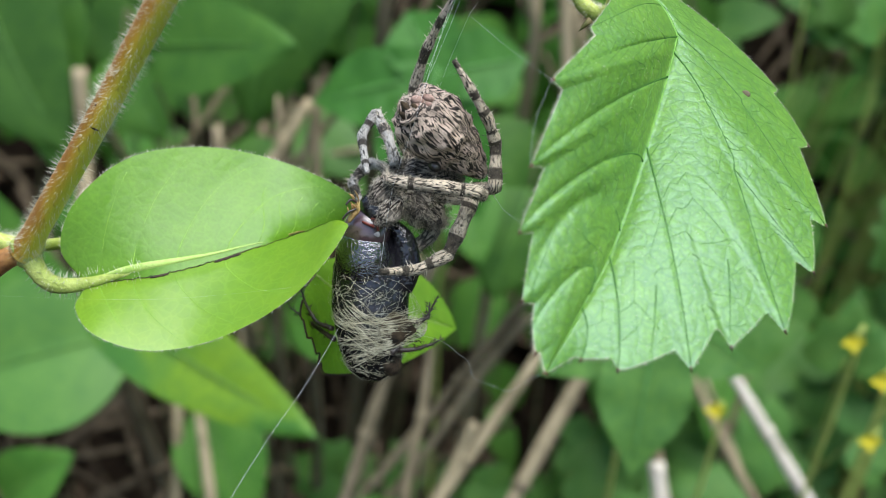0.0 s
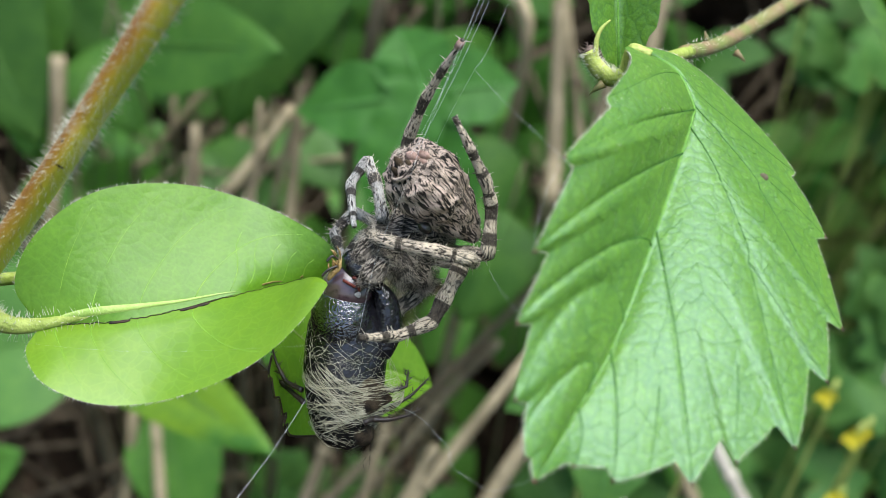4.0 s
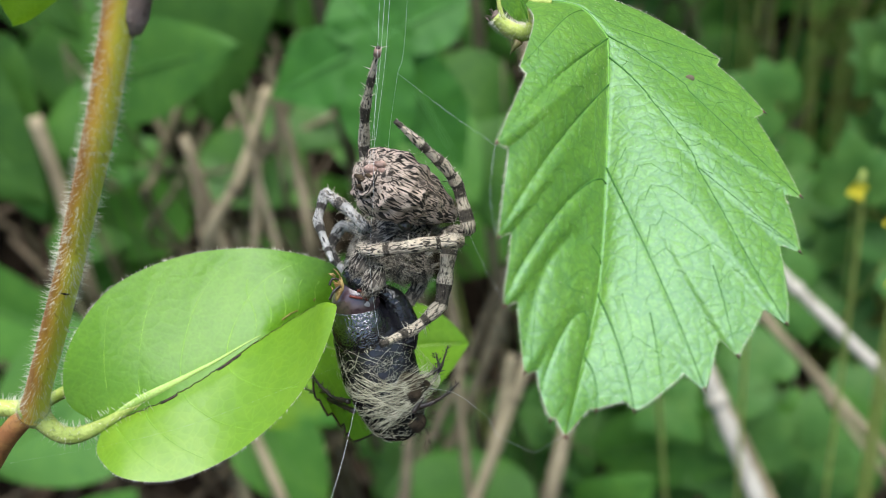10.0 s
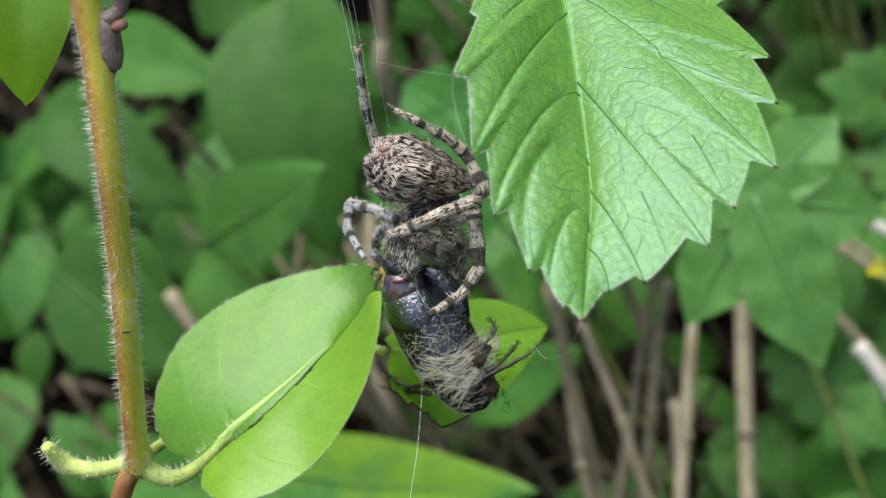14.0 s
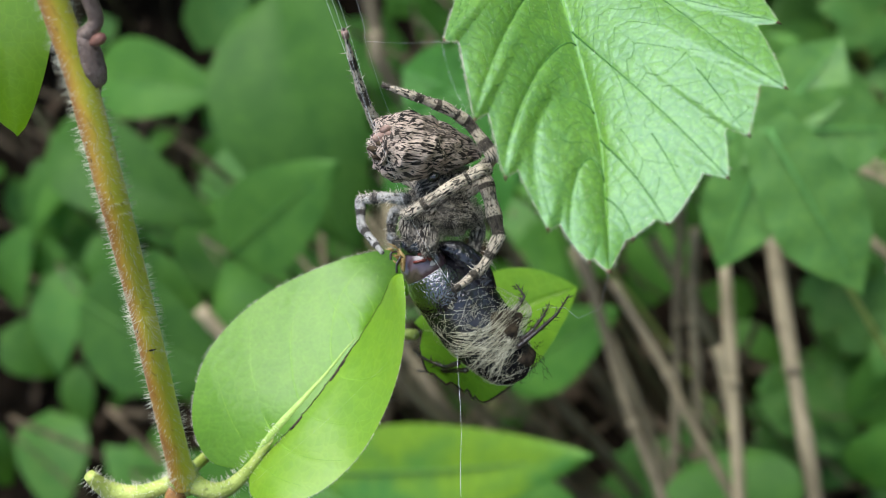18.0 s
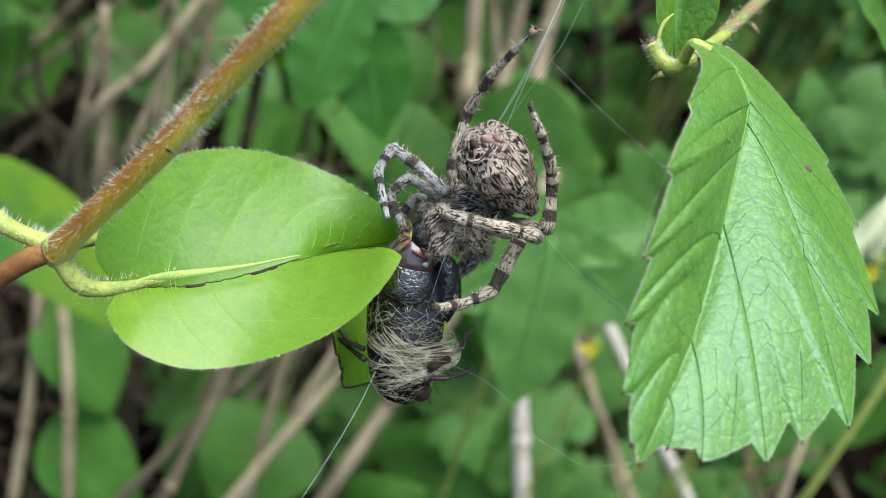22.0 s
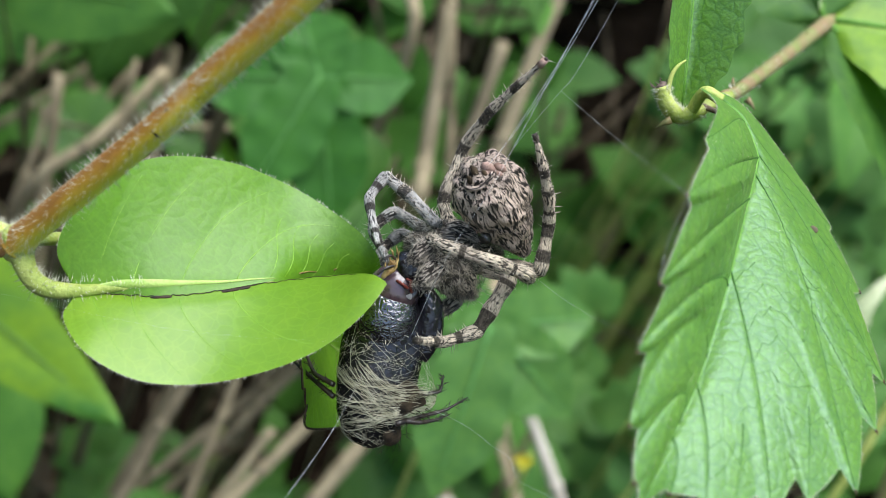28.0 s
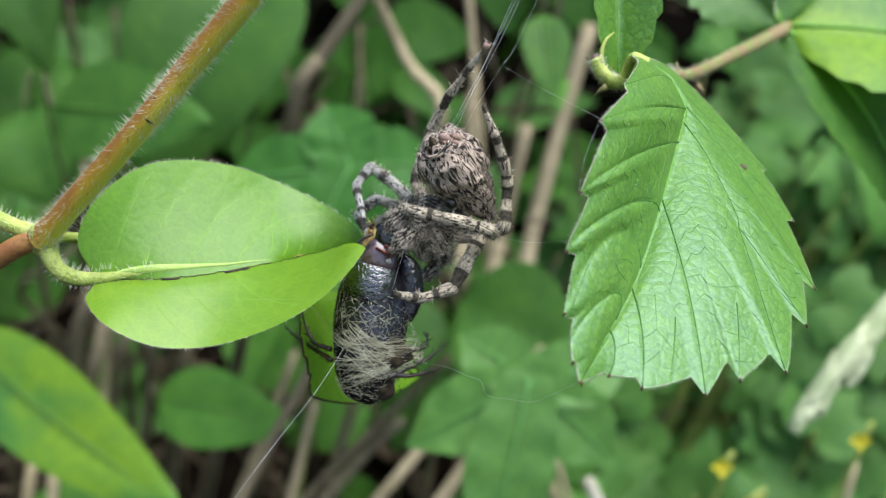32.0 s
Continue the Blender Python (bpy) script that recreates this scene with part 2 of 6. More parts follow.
STRAW = plain_material("dead_straw", (0.13, 0.105, 0.058), (0.32, 0.26, 0.155), 60, rough=0.7, stretch=(1, 1, 0.2), relief=0.4, depth=0.0006, hue_by_object=0.45)
# dry grass in a much darker tone than the straw, shade included
GRASS_SHADED = plain_material("shaded_grass", (0.028, 0.022, 0.014), (0.15, 0.115, 0.072), 60, rough=0.9, shine=0.05)
STRAW_PALE = plain_material("broken_straw", (0.36, 0.32, 0.25), (0.55, 0.5, 0.41), 90, rough=0.7)
# soil and litter colours lowered so the gaps between plants look shaded
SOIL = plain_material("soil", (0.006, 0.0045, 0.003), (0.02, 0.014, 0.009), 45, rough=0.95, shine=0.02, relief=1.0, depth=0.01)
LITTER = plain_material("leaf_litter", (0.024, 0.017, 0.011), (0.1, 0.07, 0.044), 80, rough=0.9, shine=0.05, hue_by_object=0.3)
YELLOW = plain_material("yellow_petal", (0.6, 0.5, 0.02), (0.75, 0.63, 0.03), 200, rough=0.5)
PALE_BUD = plain_material("wilted_leaf", (0.32, 0.38, 0.19), (0.5, 0.53, 0.32), 160, rough=0.6)
BUD = plain_material("dry_bud", (0.1, 0.065, 0.05), (0.26, 0.19, 0.15), 400, rough=0.6, relief=0.6)


def fur_material(name, dark, light, scale, stretch, sharp=(0.42, 0.56), rough=0.75, patch=0.6, banded=False, speck=0.75, swirl=1.6):
    """Mottled hair: streaks that follow the body or the leg."""
    m, nt, b = nodes_of(name)
    at_node = nt.nodes.new("ShaderNodeAttribute")
    at_node.attribute_name = "grain"
    mp = nt.nodes.new("ShaderNodeMapping")
    mp.inputs["Scale"].default_value = stretch
    nt.links.new(at_node.outputs["Vector"], mp.inputs["Vector"])
    n0 = add(nt, "ShaderNodeTexNoise", Scale=scale, Detail=4.0, Distortion=swirl)
    n1 = add(nt, "ShaderNodeTexNoise", Scale=scale * 3.5, Detail=3.0)
    n2 = add(nt, "ShaderNodeTexNoise", Scale=330.0, Detail=3.0)
    for n in (n0, n1):
        nt.links.new(mp.outputs[0], n.inputs["Vector"])
    nt.links.new(at_node.outputs["Vector"], n2.inputs["Vector"])
    col = ramp(nt, n0.outputs["Fac"], ((sharp[0], dark), (sharp[1], light))).outputs["Color"]
    col = mixed(nt, col, tuple(c * 0.35 for c in light), ramp(nt, n2.outputs["Fac"], ((0.45, (0, 0, 0)), (0.62, (patch, patch, patch)))).outputs["Color"])
    col = mixed(nt, col, dark, ramp(nt, n1.outputs["Fac"], ((0.52, (0, 0, 0)), (0.66, (speck, speck, speck)))).outputs["Color"])
    if banded:
        bn = nt.nodes.new("ShaderNodeAttribute")
        bn.attribute_name = "band"
        j = nt.nodes.new("ShaderNodeMath")
        j.operation = "ADD"
        nt.links.new(bn.outputs["Fac"], j.inputs[0])
        nt.links.new(n0.outputs["Fac"], j.inputs[1])
        col = mixed(nt, col, (0.022, 0.017, 0.012), ramp(nt, add_mul(nt, j.outputs[0], 0.5), ((0.52, (0, 0, 0)), (0.66, (0.9, 0.9, 0.9)))).outputs["Color"])
    nt.links.new(col, b.inputs["Base Color"])
    b.inputs["Roughness"].default_value = rough
    b.inputs["Specular IOR Level"].default_value = 0.25
    h = nt.nodes.new("ShaderNodeMath")
    h.operation = "ADD"
    nt.links.new(n0.outputs["Fac"], h.inputs[0])
    nt.links.new(n1.outputs["Fac"], h.inputs[1])
    bumped(nt, b, h.outputs[0], 1.0, 0.0004)
    return m


ABDOMEN = fur_material("mottled_abdomen", (0.012, 0.009, 0.007), (0.64, 0.5, 0.4), 3000.0, (0.15, 1.0, 1.0), sharp=(0.465, 0.52), patch=0.4, speck=0.35, swirl=1.2)
BODY_FUR = fur_material("furry_body", (0.018, 0.014, 0.01), (0.58, 0.5, 0.4), 2600.0, (0.25, 1, 1), sharp=(0.47, 0.55))
LEG = fur_material("pale_leg", (0.03, 0.024, 0.018), (0.72, 0.61, 0.46), 2900.0, (0.35, 1, 1), sharp=(0.41, 0.5), patch=0.5, banded=True, speck=0.4)
LEG_GREY = fur_material("grey_leg", (0.025, 0.024, 0.022), (0.5, 0.48, 0.44), 2400.0, (0.3, 1, 1), sharp=(0.4, 0.5), banded=True, speck=0.4)
FUR_LIGHT = plain_material("pale_fur", (0.52, 0.45, 0.34), (0.68, 0.6, 0.48), 900, rough=0.5)
FUR_DARK = plain_material("dark_fur", (0.05, 0.04, 0.03), (0.12, 0.1, 0.08), 900, rough=0.5)
EYE_SPOT = plain_material("glossy_dark_spot", (0.01, 0.009, 0.008), (0.03, 0.025, 0.02), 900, rough=0.25, shine=0.6)
RUSTY = plain_material("pinkish_spot", (0.2, 0.12, 0.09), (0.42, 0.28, 0.22), 900, rough=0.7)


def shell_material(name, grooves, depth, gloss=0.0):
    m, nt, b = nodes_of(name)
    v = coords(nt)
    n0 = add(nt, "ShaderNodeTexNoise", Scale=grooves, Detail=1.0, Distortion=2.5)
    nt.links.new(v, n0.inputs["Vector"])
    big = add(nt, "ShaderNodeTexNoise", Scale=160.0, Detail=3.0)
    nt.links.new(v, big.inputs["Vector"])
    nt.links.new(ramp(nt, big.outputs["Fac"], ((0.35, (0.004, 0.004, 0.005)), (0.7, (0.018, 0.016, 0.02)))).outputs["Color"], b.inputs["Base Color"])
    b.inputs["Roughness"].default_value = 0.17
    b.inputs["Specular IOR Level"].default_value = 0.6
    dents = bumped(nt, b, n0.outputs["Fac"], depth, 0.0002)
    nt.links.new(dents.outputs["Normal"], b.inputs["Coat Normal"])
    b.inputs["Coat Weight"].default_value, b.inputs["Coat Roughness"].default_value, b.inputs["Coat IOR"].default_value = gloss, 0.16, 1.9
    return m


SHELL = shell_material("black_shell", 1100.0, 0.65)
SHELL_WRINKLED = shell_material("wrinkled_shell", 1700.0, 0.62, gloss=1.0)
SHIELD = plain_material("brown_purple_shield", (0.03, 0.018, 0.022), (0.09, 0.055, 0.06), 250, rough=0.22, shine=0.8, relief=0.05)
RED_JOINT = plain_material("red_joint", (0.07, 0.012, 0.008), (0.16, 0.03, 0.018), 600, rough=0.3)
PALE_PLATE = plain_material("pale_plate", (0.25, 0.21, 0.2), (0.42, 0.38, 0.36), 300, rough=0.4)
BEETLE_LEG = plain_material("black_leg", (0.01, 0.008, 0.007), (0.05, 0.03, 0.02), 900, rough=0.35, shine=0.6)
ROUGH_BROWN = plain_material("rough_brown", (0.012, 0.009, 0.006), (0.075, 0.052, 0.03), 1200, rough=0.8, relief=0.8, shine=0.15)
AMBER = plain_material("amber_mouthpart", (0.2, 0.1, 0.025), (0.5, 0.36, 0.14), 900, rough=0.4)
SILK = plain_material("silk", (0.42, 0.39, 0.25), (0.74, 0.69, 0.5), 900, rough=0.35, shine=0.6)


def veil_material():
    """A thin mat of silk with streaky gaps."""
    m, nt, b = nodes_of("silk_mat")
    v = coords(nt)
    turn = nt.nodes.new("ShaderNodeMapping")
    turn.inputs["Rotation"].default_value = (0.3, 0.9, 0.2)
    turn.inputs["Scale"].default_value = (0.22, 1.0, 1.0)
    nt.links.new(v, turn.inputs["Vector"])
    n1 = add(nt, "ShaderNodeTexNoise", Scale=2400.0, Detail=3.0, Distortion=2.2)
    n2 = add(nt, "ShaderNodeTexNoise", Scale=330.0, Detail=2.0)
    nt.links.new(turn.outputs[0], n1.inputs["Vector"])
    nt.links.new(v, n2.inputs["Vector"])
    k = nt.nodes.new("ShaderNodeMath")
    k.operation = "ADD"
    nt.links.new(n1.outputs["Fac"], k.inputs[0])
    nt.links.new(n2.outputs["Fac"], k.inputs[1])
    cover = ramp(nt, k.outputs[0], ((0.96, (0, 0, 0)), (1.2, (0.65, 0.65, 0.65))))
    b.inputs["Base Color"].default_value = (0.34, 0.335, 0.22, 1)
    b.inputs["Roughness"].default_value = 0.5
    sep = nt.nodes.new("ShaderNodeSeparateXYZ")
    nt.links.new(v, sep.inputs[0])
    low = add(nt, "ShaderNodeMapRange")
    for name, val in (("From Min", 0.001), ("From Max", -0.005), ("To Min", 0.0), ("To Max", 0.06)):
        low.inputs[name].default_value = val
    nt.links.new(sep.outputs["Z"], low.inputs["Value"])
    thin = nt.nodes.new("ShaderNodeMath")
    thin.operation = "MULTIPLY"
    nt.links.new(cover.outputs["Color"], thin.inputs[0])
    nt.links.new(low.outputs[0], thin.inputs[1])
    nt.links.new(thin.outputs[0], b.inputs["Alpha"])
    return m


SILK_MAT = veil_material()
THREAD = plain_material("web_thread", (0.7, 0.72, 0.7), (0.85, 0.86, 0.84), 900, rough=0.25, shine=0.8)

# ---- shape helpers ----
class Geo:
    def __init__(self):
        self.v, self.f = [], []
        self.grain, self.band = {}, {}

    def sheet(self, rows):
        o, n = len(self.v), len(rows[0])
        for r in rows:
            self.v.extend(r)
        for i in range(len(rows) - 1):
            for j in range(n - 1):
                a = o + i * n + j
                self.f.append((a, a + 1, a + n + 1, a + n))
        return self

    def tube(self, pts, radii, sides=8, cap=True, bands=()):
        o, n = len(self.v), len(pts)
        side = None
        run = 0.0
        for i, p in enumerate(pts):
            t = (pts[min(i + 1, n - 1)] - pts[max(i - 1, 0)])
            t = t.normalized() if t.length > 0 else Vector((0, 0, 1))
            if side is None:
                side = t.orthogonal().normalized()
            side = (side - t * side.dot(t))
            side = side.normalized() if side.length > 1e-9 else t.orthogonal().normalized()
            up = t.cross(side)
            r = radii[i] if isinstance(radii, (list, tuple)) else radii
            run += (p - pts[max(i - 1, 0)]).length
            f = i / (n - 1)
            dark = max([0.0] + [1.0 if a <= f <= b else max(0.0, 1 - min(abs(f - a), abs(f - b)) * 48) for a, b in bands])
            for k in range(sides):
                a = 2 * math.pi * k / sides
                if bands:
                    self.grain[len(self.v)], self.band[len(self.v)] = (run, r * math.cos(a), r * math.sin(a)), dark
                self.v.append(p + (side * math.cos(a) + up * math.sin(a)) * r)
        for i in range(n - 1):
            for k in range(sides):
                a, b = o + i * sides + k, o + i * sides + (k + 1) % sides
                self.f.append((a, b, b + sides, a + sides))
        if cap:
            self.f.append(tuple(range(o + sides - 1, o - 1, -1)))
            self.f.append(tuple(range(o + (n - 1) * sides, o + n * sides)))
        return self

    def spike(self, p, way, length, r):
        o = len(self.v)
        s = way.orthogonal().normalized()
        u = way.normalized().cross(s)
        self.v += [p + s * r, p + (u * 0.87 - s * 0.5) * r, p + (-u * 0.87 - s * 0.5) * r, p + way.normalized() * length]
        self.f += [(o, o + 1, o + 3), (o + 1, o + 2, o + 3), (o + 2, o, o + 3)]
        return self

    def blob(self, centre, axis, length, wide, high, up=(0, 0, 1), n=24, rings=16, bump=0.0, seed=0.0, taper=0.0, blunt=1.0, grain=False, outline=None):
        a = axis.normalized()
        s = a.cross(Vector(up)).normalized()
        u = s.cross(a)
        o = len(self.v)
        for i in range(rings + 1):
            th = math.pi * i / rings
            x, r = -math.cos(th), max(max(math.sin(th), 0.0) ** blunt, 0.001)
            k = 1 + taper * x
            if outline:
                r = outline(x)
            for j in range(n):
                ph = 2 * math.pi * j / n
                p = a * (x * length) + s * (math.cos(ph) * r * wide * k) + u * (math.sin(ph) * r * high * k)
                if bump:
                    p += p.normalized() * bump * noise.noise(p * 900 + Vector((seed, 0, 0)))
                if grain:
                    self.grain[len(self.v)] = (x * length, math.cos(ph) * r * wide, math.sin(ph) * r * high)
                self.v.append(centre + p)
        for i in range(rings):
            for j in range(n):
                q = o + i * n + j
                w = o + i * n + (j + 1) % n
                self.f.append((q, w, w + n, q + n))
        return self


def smooth_path(pts, steps=8):
    out = []
    n = len(pts)
    for i in range(n - 1):
        p0, p1, p2, p3 = pts[max(i - 1, 0)], pts[i], pts[i + 1], pts[min(i + 2, n - 1)]
        for k in range(steps):
            t = k / steps
            out.append(0.5 * (2 * p1 + (p2 - p0) * t + (2 * p0 - 5 * p1 + 4 * p2 - p3) * t * t + (3 * p1 - p0 - 3 * p2 + p3) * t ** 3))
    out.append(pts[-1].copy())
    return out


def smooth_values(vals, steps=8):
    out = []
    for i in range(len(vals) - 1):
        out += [vals[i] + (vals[i + 1] - vals[i]) * k / steps for k in range(steps)]
    return out + [vals[-1]]


ORIGIN = {}


def thing(name, origin, label, category, group="", kind=""):
    ob = new(name)
    ob.empty_display_size = 0.005
    ob.location = origin
    ORIGIN[ob] = Vector(origin)
    return tagged(ob, label, category, group, kind)


def part(name, geo, material, parent=None, label="", origin=None, flat=False):
    base = ORIGIN[parent] if parent else Vector((0, 0, 0))
    origin = Vector(origin) if origin is not None else (base if parent else (geo.v[0] if geo.v else Vector()))
    me = bpy.data.meshes.new(name)
    me.from_pydata([v - origin for v in geo.v], [], geo.f)
    me.materials.append(material)
    if not flat:
        me.polygons.foreach_set("use_smooth", [True] * len(me.polygons))
    if geo.grain:
        n = len(geo.v)
        vec = me.attributes.new("grain", "FLOAT_VECTOR", "POINT")
        vec.data.foreach_set("vector", [c for i in range(n) for c in geo.grain.get(i, (0, 0, 0))])
        dark = me.attributes.new("band", "FLOAT", "POINT")
        dark.data.foreach_set("value", [geo.band.get(i, 0.0) for i in range(n)])
    me.update()
    ob = new(name, me)
    ob.parent = parent
    ob.location = origin - base
    ORIGIN[ob] = origin
    if label:
        ob["label"] = label
    return ob


rnd = random.Random(7)


def jitter(s):
    return Vector((rnd.uniform(-s, s), rnd.uniform(-s, s), rnd.uniform(-s, s)))


def fuzz_on_tube(geo, pts, radii, count, length, thick, lean=0.3, spread=0.35):
    """Short hairs that stand off a stem or leg."""
    n = len(pts)
    for _ in range(count):
        i = rnd.randrange(n - 1)
        k = rnd.random()
        p = pts[i].lerp(pts[i + 1], k)
        t = (pts[i + 1] - pts[i]).normalized()
        r = radii[i] if isinstance(radii, (list, tuple)) else radii
        s = t.orthogonal().normalized()
        a = rnd.uniform(0, 2 * math.pi)
        out = s * math.cos(a) + t.cross(s) * math.sin(a)
        way = out + t * rnd.uniform(-spread, spread) + t * lean
        geo.spike(p + out * r * 0.9, way, length * rnd.uniform(0.5, 1.15), thick)


GROUND_CURVE = ((-60.0, 0.0), (0.38, 0.0), (0.52, 0.05), (0.72, 0.22), (0.88, 0.75), (1.1, 1.3), (2.5, 1.5), (400.0, 1.6))


def ground_height(x, y):
    for (y0, z0), (y1, z1) in zip(GROUND_CURVE, GROUND_CURVE[1:]):
        if y <= y1:
            k = max(0.0, (y - y0) / (y1 - y0))
            z = z0 + (z1 - z0) * k
            break
    else:
        z = GROUND_CURVE[-1][1]
    if abs(x) < 3 and -2 < y < 4:
        z += 0.02 * noise.noise(Vector((x * 9, y * 9, 0))) + 0.008 * noise.noise(Vector((x * 40, y * 40, 3)))
    return z


def build_ground():
    xs = sorted(set([-400, -60, -10, -4] + [i * 0.03 for i in range(-50, 51)] + [4, 10, 60, 400]))
    ys = sorted(set([-400, -60, -10, -3] + [-1 + i * 0.04 for i in range(80)] + [3, 6, 20, 100, 400]))
    g = Geo().sheet([[Vector((x, y, ground_height(x, y))) for x in xs] for y in ys])
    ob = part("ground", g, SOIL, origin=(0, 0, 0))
    tagged(ob, "brown soil bank under dead stalks and weeds, darkened to stand for shade", "ground", kind="structure")


# ---- leaves in general ----
def blade(g, base, tip, width, facing, fold=0.25, curl=0.15, teeth=0, rows=12, cols=4, pointed=1.0):
    """A leaf from base to tip, with its upper side to the facing direction."""
    along = tip - base
    length = along.length
    a = along.normalized()
    nrm = (facing - a * facing.dot(a)).normalized()
    side = a.cross(nrm)
    out = []
    for i in range(rows + 1):
        s = i / rows
        w = width * 0.5 * (math.sin(math.pi * s ** (0.75 * pointed)) ** 0.75) * (1 - 0.15 * s) if 0 < s < 1 else 0.0
        if teeth:
            w *= 1 - 0.14 * ((s * teeth) % 1.0)
        mid = base + a * (length * s) + nrm * (curl * length * (math.sin(math.pi * s) * 0.5 - s * s * 0.6))
        row = []
        for j in range(-cols, cols + 1):
            k = j / cols
            row.append(mid + side * (w * k) + nrm * (abs(k) * w * fold - 0.04 * width * k * k))
        out.append(row)
    g.sheet(out)
    return g


def midrib_of(g, base, tip, width, facing, curl=0.15, r=0.0004):
    along = tip - base
    a = along.normalized()
    nrm = (facing - a * facing.dot(a)).normalized()
    pts = [base + a * (along.length * s / 8) + nrm * (curl * along.length * (math.sin(math.pi * s / 8) * 0.5 - (s / 8) ** 2 * 0.6) + r * 0.3) for s in range(9)]
    g.tube(pts, [r * (1 - 0.08 * i) for i in range(9)], 5)
    return g


# ---- the big bramble leaflet ----
class EdgedLeaf:
    """A leaf given by its midrib and its two margins, row by row from base to apex."""

    def __init__(self, table, teeth_right, teeth_left, notch=0.1, puff=0.05, quilt=0.02, veins=None, bend=None, soft=None):
        self.table = table
        self.veins = {side: [v if isinstance(v, tuple) else (v, v) for v in (veins or {1: (0.0, 1.0), -1: (0.0, 1.0)})[side]] for side in (1, -1)}
        n = 16
        self.mid = smooth_path([at(*r[1]) for r in table], n)
        self.s_mid = smooth_values([r[0] for r in table], n)
        self.curves = {1: smooth_path([at(*r[2]) for r in table], n), -1: smooth_path([at(*r[3]) for r in table], n)}
        self.teeth = {1: teeth_right, -1: teeth_left}
        self.notch, self.puff, self.quilt = notch, puff, quilt
        self.soft = soft or {1: 1.0, -1: 1.0}
        self.bend = bend or {1: lambda k: 0.0, -1: lambda k: 0.0}

    def vein_at(self, side, i, k):
        """Where side vein i, which leaves the midrib at one height and meets the margin at another, runs at k of the half's width."""
        if i >= len(self.veins[side]):
            return 1.0
        a, b = self.veins[side][i]
        return b + (a - b) * (1 - k) ** 2 + self.bend[side](k)

    def curve(self, pts, s):
        x = s * (len(pts) - 1)
        i = min(int(x), len(pts) - 2)
        return pts[i].lerp(pts[i + 1], x - i)

    def to_x(self, s):
        """From the table's own scale to even steps along the curves."""
        for i, (a, b) in enumerate(zip(self.table, self.table[1:])):
            if s <= b[0]:
                return (i + (s - a[0]) / (b[0] - a[0])) / (len(self.table) - 1)
        return 1.0

    def edge_pull(self, s, side):
        t = self.teeth[side]
        for a, b in zip(t, t[1:]):
            if a <= s <= b:
                x = (s - a) / (b - a)
                return x / 0.16 if x < 0.16 else (1 - x) / 0.84
        return 0.0

    def point(self, s, w):
        side = 1 if w >= 0 else -1
        x = self.to_x(s)
        m, e = self.curve(self.mid, x), self.curve(self.curves[side], x)
        k = abs(w)
        e = e + (m - e) * self.notch * self.edge_pull(s, side)
        p = m.lerp(e, k)
        toward = at(0, 0, -1) - at(0, 0, 0)
        t = [self.vein_at(side, i, k) for i in range(len(self.veins[side]) + 1)]
        q = groove = 0.0
        for a, b in zip(t, t[1:]):
            if a <= s <= b and b > a:
                q = max(0.0, math.sin(math.pi * (s - a) / (b - a))) ** 0.6
        if self.quilt:
            q += 0.05 * math.sin(k * 34 + s * 40) * q
            groove = max(math.exp(-((s - v) / 0.006) ** 2) for v in t[:-1]) * math.sin(math.pi * min(0.5, k * 3)) * (1 - 0.6 * k)
        size = (e - m).length
        lift = self.puff * size * math.sin(math.pi * k) + self.quilt * self.soft[side] * size * q * math.sin(math.pi * k) ** 0.7 - 0.0003 * math.exp(-(k * 12) ** 2) - 0.00022 * groove * self.soft[side]
        return p + toward.normalized() * lift

    def build(self, ns=110, nw=16):
        g = Geo()
        rows = []
        for i in range(ns + 1):
            s = i / ns
            rows.append([self.point(s, (j / nw)) for j in range(-nw, nw + 1)])
        return g.sheet(rows)

    def half(self, ns, nw, side):
        return Geo().sheet([[self.point(i / ns, side * (0.001 + 0.999 * j / nw)) for j in range(nw + 1)] for i in range(ns + 1)])

    def vein(self, g, pts, r0, r1, lift=0.00006):
        toward = (at(0, 0, -1) - at(0, 0, 0)).normalized() * lift
        path = [self.point(*p) + toward for p in pts]
        n = len(path)
        g.tube(path, [r0 + (r1 - r0) * i / (n - 1) for i in range(n)], 5)


